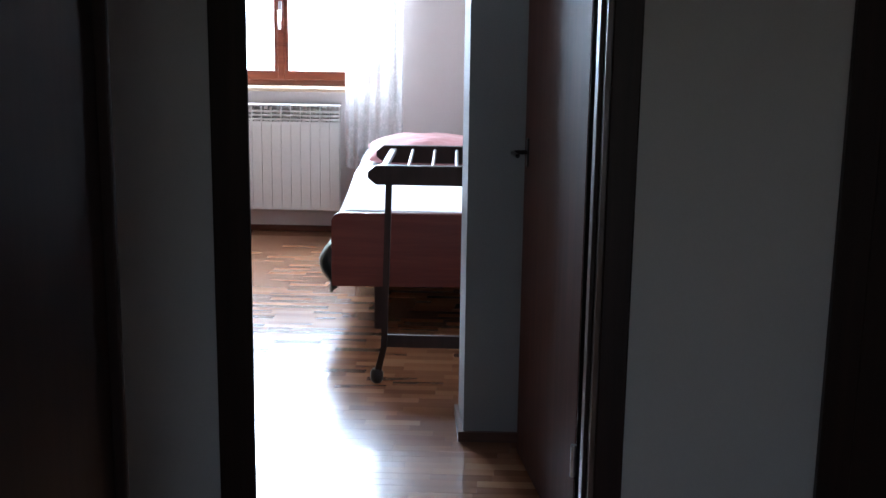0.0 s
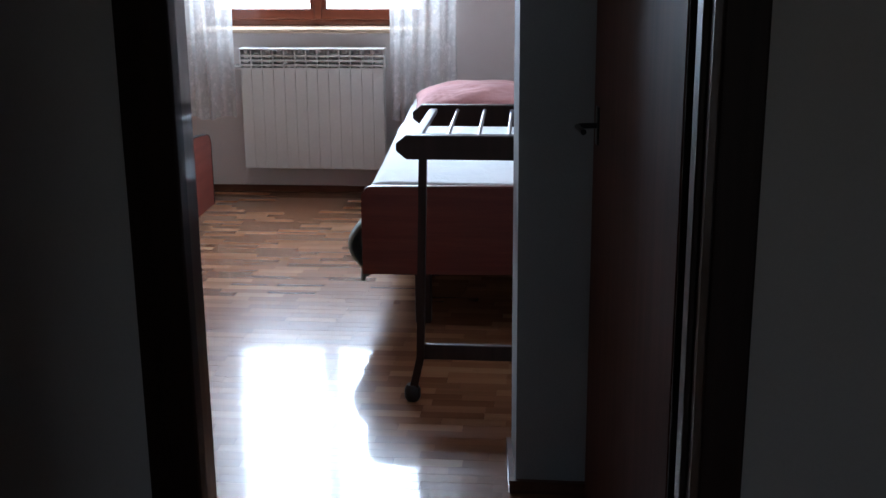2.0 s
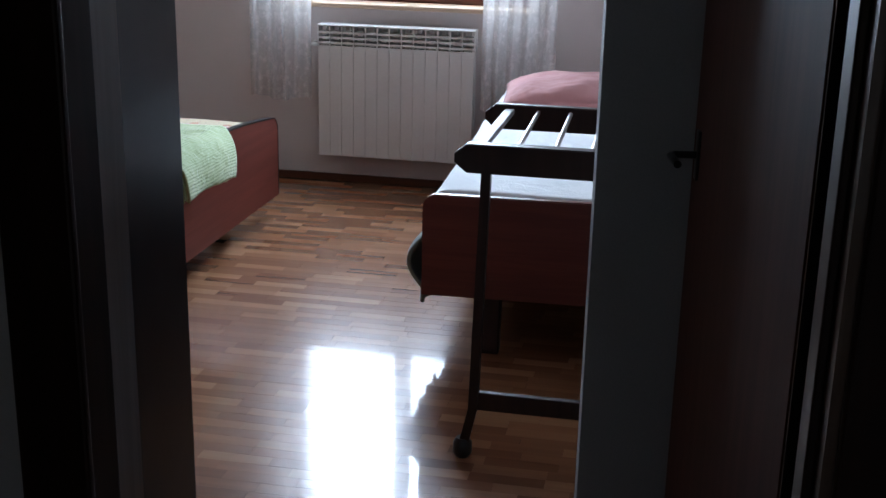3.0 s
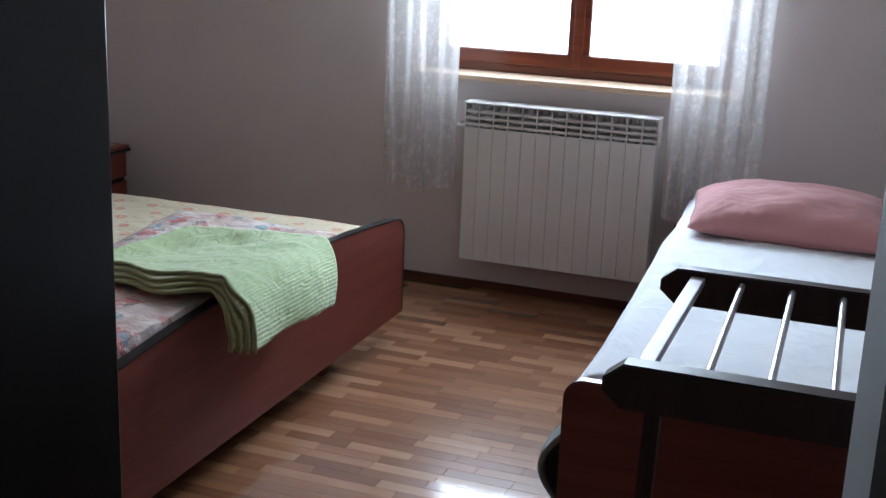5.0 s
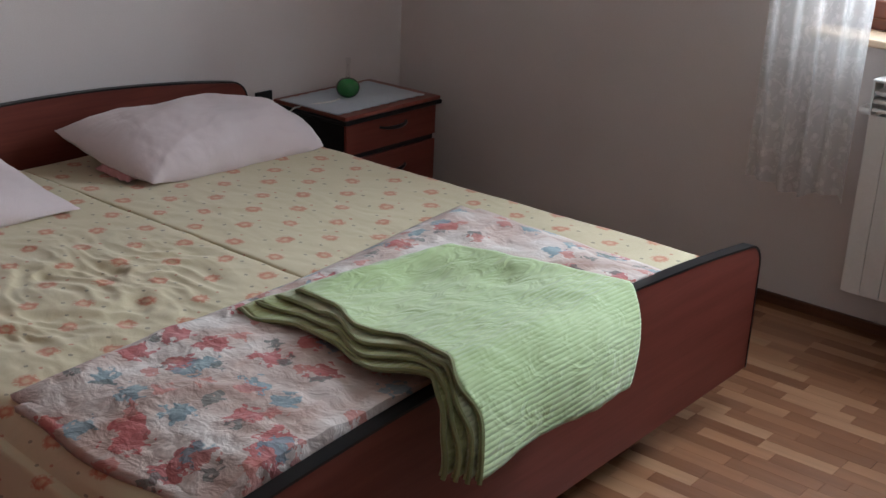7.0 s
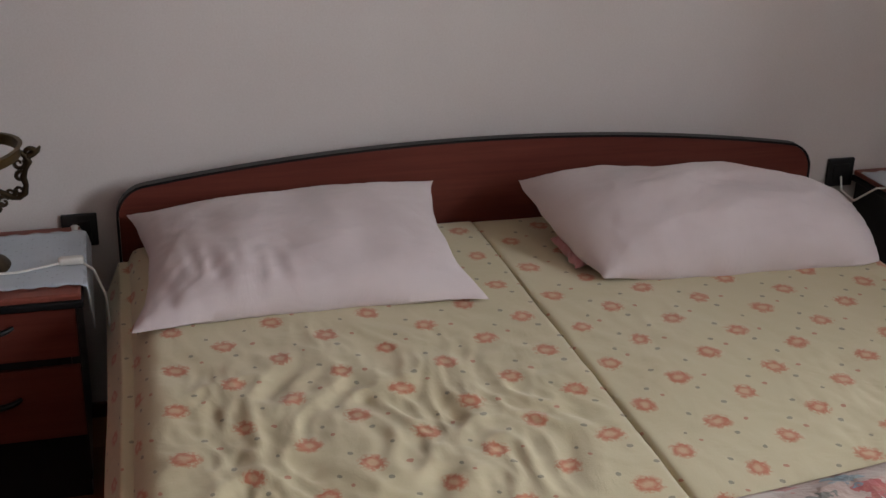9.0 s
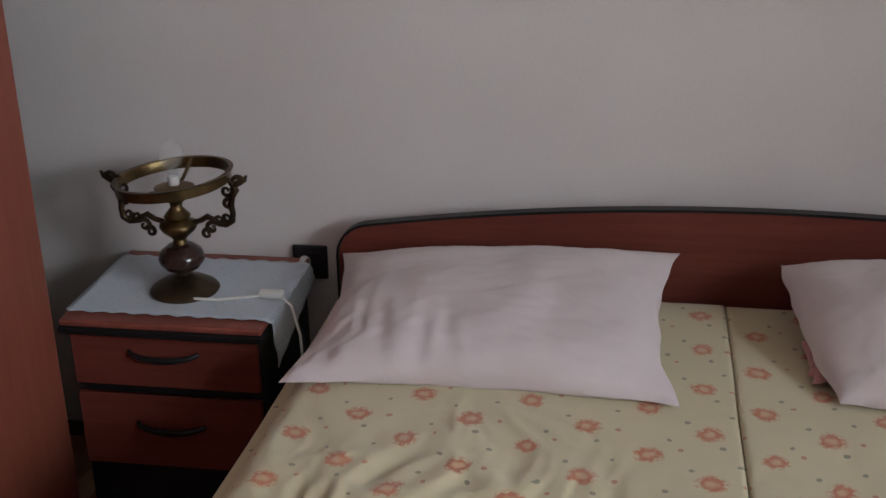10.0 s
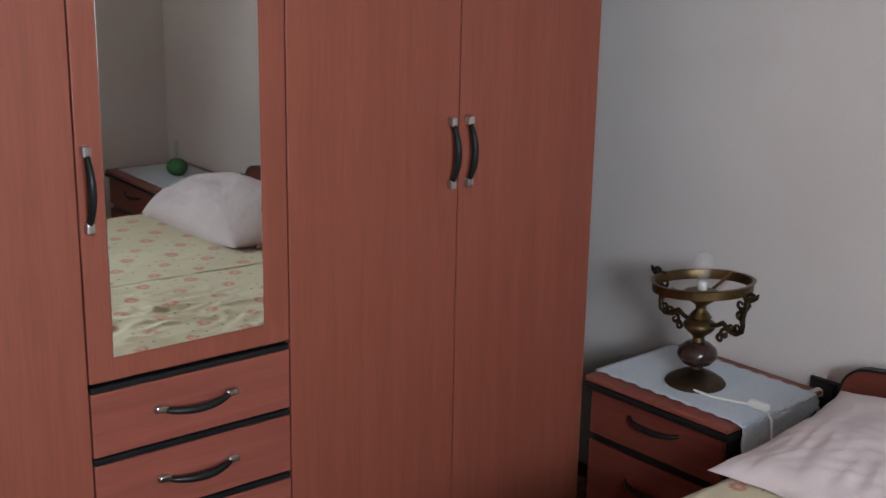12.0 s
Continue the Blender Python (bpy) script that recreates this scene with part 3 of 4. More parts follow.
def mattress(y0, y1, x0=0.092, x1=1.868, top=0.474, low=0.30, seed=0.0, rumple=(), round_low=0.05, round_high=0.05, flare=0.0):
    """A soft block under a cotton sheet, with rounded edges and wrinkles."""
    r = 0.05
    def profile(s, a, b):
        """Place along a section from a to b, and how far down it lies: 0 on top."""
        total = (b - a) + 2 * (top - low)
        d = s * total
        if d < top - low:
            return a, top - low - d
        if d > total - (top - low):
            return b, d - (total - (top - low))
        return a + d - (top - low), 0.0
    def at(u, v):
        x, dx = profile(u, x0, x1)
        y, dy = profile(v, y0, y1)
        ex, ey = min(x - x0, x1 - x), min(y - y0, y1 - y)
        drop = max(dx, dy)
        for e, q in ((x - x0, r), (x1 - x, 0.02), (y - y0, round_low), (y1 - y, round_high)):
            if e < q:
                drop = max(drop, q - math.sqrt(max(q * q - (q - e) ** 2, 0)))
        z = top - drop
        if drop < 0.04:
            p = Vector((x * 2.2, y * 2.2, seed))
            z += 0.006 * noise.noise(p) + 0.0022 * noise.noise(p * 5)
            for cx, cy, size, amount in rumple:
                f = math.exp(-(((x - cx) / size) ** 2 + ((y - cy) / size) ** 2))
                bend = Vector((noise.noise(Vector((x * 5, y * 5, 3))), noise.noise(Vector((x * 5, y * 5, 11))), 0)) * 0.07
                for octave, weight in ((9, 0.55), (19, 0.40), (37, 0.22)):
                    q = Vector(((x + bend.x) * octave * 0.55, (y + bend.y) * octave, seed + octave))
                    z += weight * amount * f * (0.45 - 1.5 * abs(noise.noise(q)))
        bulge = 0.010 * noise.noise(Vector((x * 3, y * 3, z * 6 + seed)))
        if dy > 0:
            low_side = y < (y0 + y1) / 2
            if (round_low if low_side else round_high) > 0.02:
                y += bulge + (-0.055 if low_side else 0.018) * min(dy / 0.13, 1)
        if flare and y < y0 + 0.3:
            y -= flare * ((x - x0) / (x1 - x0)) ** 2 * min((y0 + 0.3 - y) / 0.3, 1.0)
        return x, y, z
    return sheet(230, 200, at)


bed = thing("double_bed", 0.95, -1.70, 0.0, "cherry-red wooden double bed with black edging and two mattresses", "bed")
head_outline = arc_outline(-2.535, -0.871, 0.03, 0.580, 0.647)
foot_outline = arc_outline(-2.645, -0.705, 0.095, 0.448, 0.512)
hb_part = part("headboard", slab(head_outline, "x", 0.065, 0.085), CHERRY_Y, bed)
part("edging", edge_band(head_outline, 0.0635, 0.0865, 0.006), BLACK_EDGE, hb_part, "black rounded edge strip")
fb_part = part("footboard", slab(foot_outline, "x", 1.870, 1.898), CHERRY_Y, bed)
part("edging", edge_band(foot_outline, 1.8685, 1.8995, 0.006), BLACK_EDGE, fb_part, "black rounded edge strip")
for y in (-2.520, -0.985):
    part("side_rail", box(0.085, 1.87, y, y + 0.025, 0.16, 0.298, 0.004), BLACK_SIDE, bed, "black laminate side rail")
part("slat_base", box(0.088, 1.867, -2.494, -0.987, 0.263, 0.298), DARK_WOOD, bed)
for x in (0.14, 1.74):
    for y in (-2.46, -1.75, -1.03):
        part("leg", box(x - 0.03, x + 0.03, y - 0.03, y + 0.03, 0.0, 0.265, 0.004), BLACK_SIDE, bed)
part("mattress", mattress(-2.522, -1.7555, seed=1.0, rumple=((0.95, -2.12, 0.28, 0.024), (1.15, -2.36, 0.18, 0.012), (0.80, -2.34, 0.18, 0.008), (1.0, -1.92, 0.15, 0.010)), round_high=0.008, flare=0.085), SHEET, bed, "mattress under a cream sheet with orange flowers", True)
part("mattress", mattress(-1.7545, -0.922, seed=5.0, rumple=((1.15, -1.35, 0.35, 0.007), (0.75, -1.62, 0.2, 0.006)), round_low=0.008), SHEET, bed, "mattress under a cream sheet with orange flowers", True)


def pillow(corners, thick, seed, pinch=0.10, creases=1.0, soft=0.0, full=0.55, gather=0.0):
    """A stuffed pillow between four corner places, plump in the middle, thin at the hem."""
    a, b, c, d = (Vector(p) for p in corners)
    up = (b - a).cross(d - a).normalized()
    if up.z < 0:
        up = -up
    bm = bmesh.new()
    n, m = 84, 60
    sides = []
    for face in (1, -1):
        grid = []
        for i in range(n + 1):
            row = []
            for j in range(m + 1):
                u, v = i / n, j / m
                p, q = 2 * u - 1, 2 * v - 1
                bow = 1 - pinch * (1 - q * q) * abs(p) ** 3 * 0.95
                bow2 = 1 - pinch * (1 - p * p) * abs(q) ** 3
                uu, vv = 0.5 + 0.5 * p * bow * math.sqrt(1 - soft * q * q / 2), 0.5 + 0.5 * q * bow2 * math.sqrt(1 - soft * p * p / 2)
                flat = (a * (1 - uu) * (1 - vv) + b * uu * (1 - vv) + c * uu * vv + d * (1 - uu) * vv)
                h = (max(1 - abs(p) ** 2.4, 0) * max(1 - abs(q) ** 2.2, 0)) ** full
                rim = max(abs(p), abs(q)) ** 6
                flat = flat + rim * 0.009 * creases * Vector((noise.noise(Vector((u * 6, v * 6, seed + 3))), noise.noise(Vector((u * 6, v * 6, seed + 8))), 0))
                w = noise.noise(Vector((u * 5 + seed, v * 4, face))) * 0.16 + noise.noise(Vector((u * 11 + seed, v * 5 + 2 * u, 4))) * 0.05 * creases
                edge = min(u, 1 - u, v, 1 - v)
                near = math.hypot(u, v)
                fan = math.atan2(v + 0.02, u + 0.02) * 9 + 0.8 * noise.noise(Vector((u * 4, v * 4, seed)))
                ripple = 0.0095 * creases * (0.5 - abs(noise.noise(Vector((fan, near * 2.5, seed))))) * min(edge * 10, 1) * math.exp(-near * 1.1)
                ripple += 0.0060 * creases * (0.4 - abs(noise.noise(Vector((u * 9 + 5 * v + seed, v * 14 - 4 * u, 9))))) * min(edge * 14, 1)
                ripple += gather * (0.5 - 1.4 * abs(noise.noise(Vector((u * 17 + 2 * v, v * 2.2 + u, seed))))) * math.exp(-(u / 0.48) ** 2 - ((v - 0.10) / 0.22) ** 2) * min(edge * 22, 1)
                ripple += 0.2 * gather * (0.4 - abs(noise.noise(Vector((u * 7 - 6 * v, v * 6 + 3 * u, seed + 5))))) * min(edge * 12, 1)
                hgt = thick * (0.62 if face > 0 else 0.38) * h * (1 + w) * face + ripple
                row.append(bm.verts.new(flat + up * hgt))
            grid.append(row)
        sides.append(grid)
        for i in range(n):
            for j in range(m):
                bm.faces.new((grid[i][j], grid[i + 1][j], grid[i + 1][j + 1], grid[i][j + 1]))
    bmesh.ops.remove_doubles(bm, verts=bm.verts, dist=0.0015)
    return bm


single("pillow", pillow(((0.556, -2.530, 0.481), (0.562, -1.850, 0.484), (0.108, -1.845, 0.570), (0.110, -2.520, 0.540)), 0.125, 2.0, 0.12, 0.7, gather=0.016), PILLOW, (0.35, -2.2, 0.468), "crumpled pale pink pillow leaning on the headboard", "pillow", "bed pillows", True)
plump = single("pillow", pillow(((0.535, -1.620, 0.480), (0.575, -0.950, 0.482), (0.225, -0.825, 0.498), (0.140, -1.705, 0.585)), 0.205, 8.0, 0.06, 1.0, 0.35, 0.60, 0.008), PILLOW, (0.35, -1.25, 0.468), "plump pale pink pillow leaning on the headboard", "pillow", "bed pillows", True)
part("inner_cover", pillow(((0.455, -1.632, 0.482), (0.43, -1.51, 0.482), (0.27, -1.53, 0.490), (0.31, -1.634, 0.490)), 0.035, 3.0), PINK, plump, "rose pink inner cover peeping out", True)


def floral_quilt():
    """A folded patchwork quilt lying across the foot of the bed."""
    def layer(lift, y0, x_in, seed):
        def at(u, v):
            y = y0 + (-1.105 - 0.04 * v - y0) * u
            xa = x_in - 0.11 * u + 0.012 * math.sin(7 * u + seed)
            x = xa + (1.872 - xa) * v
            edge = min(u * 14, v * 10, (1 - u) * 14, 1.0)
            z = 0.484 + lift * edge + 0.010 * edge * noise.noise(Vector((x * 8, y * 8, seed))) + 0.013 * edge * (0.4 - abs(noise.noise(Vector((x * 19, y * 19, seed)))))
            over = max(v - 0.976, 0) / 0.024 * max(min((-1.85 - y) * 4, 1), 0)
            return x, y + 0.010 * math.sin(8 * v + seed), z - 0.055 * over ** 1.6
        return sheet(90, 44, at)
    q = thing("floral_quilt", 1.55, -1.80, 0.468, "folded pink patchwork quilt with red and teal flowers on the bed", "quilt")
    for lift, y0, x_in, seed in ((0.010, -2.555, 1.36, 1.0), (0.028, -2.520, 1.335, 4.0)):
        ob = part("fold", layer(lift, y0, x_in, seed), FLORAL, q, "", True)
        s = ob.modifiers.new("thickness", "SOLIDIFY")
        s.thickness, s.offset = 0.012, -1


floral_quilt()


def green_quilt():
    """A folded quilt draped over the footboard: several layers with scalloped edges."""
    q = thing("green_quilt", 1.75, -1.75, 0.50, "folded pale green quilt draped over the footboard", "quilt")
    def layer(depth, seed):
        """One fold; depth counts the folds above it."""
        d = depth
        back_l, back_r = Vector((1.405 - 0.020 * d, -1.930 - 0.032 * d, 0.548 - 0.010 * d)), Vector((1.470 - 0.004 * d, -1.515 - 0.004 * d, 0.556 - 0.014 * d))
        ridge_l, ridge_r = Vector((1.925 - 0.008 * d, -2.030 - 0.013 * d, 0.586 - 0.011 * d)), Vector((1.905 - 0.006 * d, -1.390 - 0.004 * d, 0.545 - 0.010 * d))
        hem_l, hem_r = Vector((2.055 - 0.015 * d, -2.105 - 0.014 * d, 0.425 + 0.002 * d)), Vector((2.018 - 0.018 * d, -1.530 - 0.006 * d, 0.378 + 0.006 * d))
        def at(u, v):
            flat = 0.62
            if v < flat:
                f = v / flat
                p = back_l.lerp(ridge_l, f).lerp(back_r.lerp(ridge_r, f), u)
                dip = math.sin(math.pi * u) * math.sin(math.pi * f)
                p.z -= (0.030 - 0.008 * d) * dip * (0.6 + 0.4 * math.sin(5.2 * f + 1.5 * u))
                p.z += 0.016 * math.exp(-((f - 0.04) / 0.10) ** 2) * math.sin(math.pi * u) ** 0.7
                p.z += 0.012 * math.exp(-((u - 0.80) / 0.10) ** 2) * math.sin(math.pi * f) * math.sin(9 * f)
            else:
                f = (v - flat) / (1 - flat)
                p = ridge_l.lerp(hem_l, f).lerp(ridge_r.lerp(hem_r, f), u)
                p += Vector((0.026, 0, 0.026)) * math.sin(math.pi * f) ** 0.8
                p.x += 0.008 * math.sin(9 * u + seed) * f
                p.z += 0.010 * f * math.sin(math.pi * u)
            wave = 0.017 * math.sin(16 * v + 4 * seed) + 0.007 * math.sin(31 * v + 9 * seed)
            p.y += wave * (1 - u) ** 2 * min(v * 8, 1) * (1 if v < flat else max(1 - 2.5 * (v - flat), 0))
            p.z += 0.009 * noise.noise(Vector((p.x * 8, p.y * 8, 0.4))) + 0.0035 * noise.noise(Vector((p.x * 24, p.y * 24, p.z * 24 + seed)))
            if v < 0.05:
                p.z -= (0.05 - v) * 0.45
            return p
        return sheet(64, 84, at)
    for depth, seed, mat in ((3, 0.9, GREEN_BACK), (2, 1.1, GREEN_BACK), (1, 1.3, GREEN_PALE), (0, 1.5, GREEN)):
        ob = part("fold", layer(depth, seed), mat, q, "olive green underside fold" if mat is GREEN_BACK else "pale green quilted top fold", True)
        s = ob.modifiers.new("thickness", "SOLIDIFY")
        s.thickness, s.offset = 0.0105, -1
        edge_line = layer(depth, seed)
        edge_line.verts.ensure_lookup_table()
        rim = [edge_line.verts[n].co.copy() + Vector((0, -0.001, -0.004)) for n in range(85)]
        edge_line.free()
        part("hem", rod(rim, 0.005, 6), GREEN_HEM, ob, "darker olive bound hem", True)


green_quilt()


# ---- bedside tables ----
def bow_handle(a, b, out, thick=0.006, bm=None):
    """A bowed pull between two feet, standing off by the vector out."""
    a, b, out = Vector(a), Vector(b), Vector(out)
    pts, radii = [], []
    for k in range(15):
        f = k / 14
        h = math.sin(math.pi * f) ** 0.55
        pts.append(a.lerp(b, f) + out * h)
        radii.append(thick * (0.75 + 0.45 * math.sin(math.pi * f)))
    return rod(pts, radii, 8, bm)


def bedside_table(y0, y1):
    top, front = 0.478, 0.360
    n = thing("bedside_table", 0.18, (y0 + y1) / 2, 0.0, "cherry-fronted bedside table with two drawers and black sides", "bedside table", "bedside tables")
    part("top_board", box(0.015, front + 0.012, y0 - 0.012, y1 + 0.012, top - 0.006, top + 0.008, 0.004), CHERRY_X, n)
    part("top_edging", box(0.012, front + 0.016, y0 - 0.016, y1 + 0.016, top - 0.022, top - 0.006, 0.004), BLACK_EDGE, n, "black rounded edge strip")
    for y in (y0, y1 - 0.018):
        part("side_panel", box(0.015, front - 0.012, y, y + 0.018, 0.05, top - 0.022), BLACK_SIDE, n, "black laminate side panel")
    part("back_panel", box(0.015, 0.022, y0 + 0.018, y1 - 0.018, 0.06, top - 0.03), BLACK_SIDE, n)
    part("divider", box(0.03, front - 0.006, y0 + 0.018, y1 - 0.018, 0.327, 0.343), BLACK_EDGE, n)
    for z0, z1 in ((0.165, 0.325), (0.345, 0.461)):
        d = part("drawer", box(0.03, front, y0 + 0.019, y1 - 0.019, z0, z1, 0.003), CHERRY_Y, n)
        box_front = box(front - 0.010, front + 0.002, y0 + 0.002, y1 - 0.002, z0, z1, 0.002)
        part("drawer_front", box_front, CHERRY_Y, d)
        mid, z = (y0 + y1) / 2, (z0 + z1) / 2 + 0.018
        part("handle", bow_handle((front + 0.002, mid - 0.07, z), (front + 0.002, mid + 0.07, z), (0.022, 0, -0.006)), BLACK_EDGE, d, "black bowed drawer pull", True)
    part("plinth", box(0.03, front - 0.03, y0 + 0.004, y1 - 0.004, 0.0, 0.16), BLACK_SIDE, n)
    return n


bedside_table(-3.010, -2.630)
bedside_table(-0.675, -0.202)


def table_cloth(y0, y1):
    """A thin cloth over the table top, its corner hanging over the side."""
    z = 0.4895
    def at(u, v):
        x = 0.055 + 0.282 * u
        y = y0 + (y1 - y0 + 0.07) * v
        over = y - y1
        h = z + 0.0012 * noise.noise(Vector((x * 40, y * 40, 1)))
        if over > 0:
            y = y1 + 0.004 + 0.12 * over
            h = z - over * (0.45 + 0.9 * u) + 0.002 * math.sin(30 * u)
        scallop = 0.004 * math.sin(70 * v)
        return x + scallop * (1 if u > 0.5 else -1) * (2 * u - 1) ** 2, y, h
    return sheet(24, 44, at)


cloth_a = single("table_cloth", table_cloth(-3.022, -2.612), DOILY, (0.18, -2.8, 0.486), "pale blue cloth with scalloped hem on the bedside table", "table cloth", "table cloths", True)
cloth_b = single("table_cloth", table_cloth(-0.692, -0.240), DOILY, (0.18, -0.45, 0.486), "pale grey-blue cloth on the bedside table", "table cloth", "table cloths", True)
for ob in (cloth_a, cloth_b):
    s = ob.modifiers.new("thickness", "SOLIDIFY")
    s.thickness, s.offset = 0.002, 1


def table_lamp(x, y, z):
    lamp = thing("table_lamp", x, y, z, "ornate bronze table lamp with a brass ring and bare bulb", "table lamp")
    up = lambda rows: [(r, z + h) for r, h in rows]
    part("base", lathe(up(((0.072, 0.0), (0.074, 0.004), (0.070, 0.010), (0.058, 0.018), (0.045, 0.026), (0.026, 0.034), (0.016, 0.040), (0.016, 0.052))), 32, x, y), BRONZE, lamp, "", True)
    part("wooden_ball", lathe(up(((0.018, 0.048), (0.036, 0.056), (0.047, 0.070), (0.049, 0.080), (0.044, 0.094), (0.030, 0.106), (0.018, 0.112))), 32, x, y), TURNED, lamp, "dark turned wooden ball", True)
    part("stem", lathe(up(((0.016, 0.110), (0.013, 0.122), (0.020, 0.130), (0.034, 0.142), (0.040, 0.152), (0.038, 0.160), (0.024, 0.168), (0.028, 0.176), (0.020, 0.186), (0.012, 0.196), (0.014, 0.206), (0.030, 0.218), (0.040, 0.230), (0.042, 0.240), (0.030, 0.244), (0.016, 0.246))), 28, x, y), BRASS, lamp, "", True)
    part("lamp_holder", lathe(up(((0.012, 0.244), (0.012, 0.252), (0.012, 0.261), (0.010, 0.265))), 20, x, y), PORCELAIN, lamp, "white lamp holder", True)
    bulb = part("bulb", lathe(up(((0.010, 0.264), (0.012, 0.276), (0.021, 0.294), (0.027, 0.312), (0.025, 0.328), (0.016, 0.338), (0.005, 0.341))), 24, x, y), BULB, lamp, "clear glass bulb", True)
    bulb.visible_shadow = False
    ring = []
    for k in range(48):
        a = 2 * math.pi * k / 48
        ring.append((x + 0.116 * math.cos(a), y + 0.116 * math.sin(a), z + 0.257 + 0.010 * math.sin(a)))
    bm = bmesh.new()
    rows = [[bm.verts.new((px + dx * (px - x) / 0.116, py + dx * (py - y) / 0.116, pz + dz)) for dx, dz in ((0.003, -0.011), (0.003, 0.009), (0.008, 0.013), (-0.001, 0.013), (-0.003, 0.009), (-0.003, -0.011))] for px, py, pz in ring]
    for k in range(48):
        p, q = rows[k], rows[(k + 1) % 48]
        for i in range(6):
            bm.faces.new((p[i], p[(i + 1) % 6], q[(i + 1) % 6], q[i]))
    part("ring", bm, BRASS, lamp, "polished brass gallery ring", True)
    for turn in (math.pi / 2, -math.pi / 2, 0.0, math.pi):
        c, s = math.cos(turn), math.sin(turn)
        place = lambda r, h: (x + c * r, y + s * r, z + h)
        if abs(s) > 0.5:
            bm = rod([place(r, h) for r, h in ((0.030, 0.160), (0.050, 0.166), (0.066, 0.176), (0.078, 0.170), (0.092, 0.160), (0.106, 0.158), (0.118, 0.168), (0.122, 0.186), (0.118, 0.204), (0.124, 0.222), (0.132, 0.238), (0.126, 0.252), (0.116, 0.262))], [0.006, 0.006, 0.007, 0.006, 0.007, 0.006, 0.008, 0.006, 0.008, 0.006, 0.008, 0.007, 0.005], 8)
            for r0, h0, size, sweep in ((0.074, 0.150, 0.015, 1), (0.108, 0.176, 0.013, -1), (0.114, 0.206, 0.013, 1), (0.112, 0.236, 0.014, -1), (0.136, 0.256, 0.013, 1), (0.090, 0.172, 0.011, -1), (0.062, 0.136, 0.012, 1)):
                pts = []
                for k in range(18):
                    a = sweep * k * 0.42 + 0.6
                    rr = size * (1 - k / 22)
                    pts.append(place(r0 + rr * math.cos(a), h0 + rr * math.sin(a)))
                rod(pts, [0.0058 * (1 - k / 30) for k in range(18)], 6, bm)
            rod([place(r, h) for r, h in ((0.128, 0.248), (0.142, 0.256), (0.152, 0.262), (0.158, 0.272))], [0.007, 0.008, 0.006, 0.002], 7, bm)
            part("scroll_arm", bm, BRONZE, lamp, "cast scroll arm", True)
        else:
            part("ring_strut", rod([place(r, h) for r, h in ((0.036, 0.236), (0.070, 0.250), (0.100, 0.262), (0.114, 0.268))], 0.004, 7), BRASS, lamp, "", True)
    return lamp


lamp = table_lamp(0.222, -2.820, 0.4918)
lamp.scale = (0.94, 0.94, 0.91)
cord = rod([(0.275, -2.788, 0.499), (0.270, -2.738, 0.4965), (0.253, -2.688, 0.4965), (0.243, -2.648, 0.499), (0.237, -2.618, 0.497), (0.250, -2.593, 0.481), (0.270, -2.573, 0.431), (0.275, -2.568, 0.3), (0.245, -2.578, 0.12), (0.145, -2.598, 0.012), (0.075, -2.598, 0.006)], 0.0028, 8)
lamp_cord = thing("lamp_cord", 0.275, -2.64, 0.0, "white lamp cord with an inline switch", "cord")
part("cable", cord, PLASTIC, lamp_cord, "", True)
part("switch", box(0.230, 0.250, -2.660, -2.610, 0.4925, 0.509, 0.006, 3), PLASTIC, lamp_cord, "white inline switch", True)


def wall_socket(y, z):
    s = thing("wall_socket", 0.0, y, z, "black plastic wall socket", "socket", "wall sockets")
    part("plate", box(0.0, 0.010, y - 0.038, y + 0.038, z - 0.038, z + 0.038, 0.003), BLACK_PLASTIC, s)
    part("insert", box(0.009, 0.013, y - 0.024, y + 0.024, z - 0.024, z + 0.024, 0.002), BLACK_PLASTIC, s)
    return s


wall_socket(-2.620, 0.472)
wall_socket(-0.722, 0.478)
single("plug", rod(((0.013, -2.630, 0.476), (0.045, -2.630, 0.476), (0.055, -2.632, 0.469)), [0.013, 0.012, 0.006], 12), PLASTIC, (0.03, -2.630, 0.464), "grey plug in the wall socket", "plug", "", True)
ball = thing("ball_ornament", 0.187, -0.487, 0.4905, "green glass ball vase on the bedside table", "ornament")
part("ball", lathe([(0.004 + 0.039 * math.sin(math.pi * k / 16), 0.4905 + 0.036 * (1 - math.cos(math.pi * k / 16))) for k in range(17)], 32, 0.187, -0.487), GREEN_GLASS, ball, "", True)
neck = part("neck", lathe([(0.009, 0.559), (0.008, 0.577), (0.007, 0.607), (0.010, 0.624), (0.011, 0.632)], 16, 0.187, -0.487), BULB, ball, "thin clear glass neck", True)
single("cable", rod(((0.19, -0.532, 0.4935), (0.20, -0.58, 0.4935), (0.19, -0.63, 0.4935), (0.14, -0.702, 0.480), (0.09, -0.725, 0.43), (0.04, -0.732, 0.44), (0.018, -0.725, 0.47)), 0.0028, 8), PLASTIC, (0.19, -0.55, 0.4905), "thin white cable lying on the bedside table", "cable", "", True)


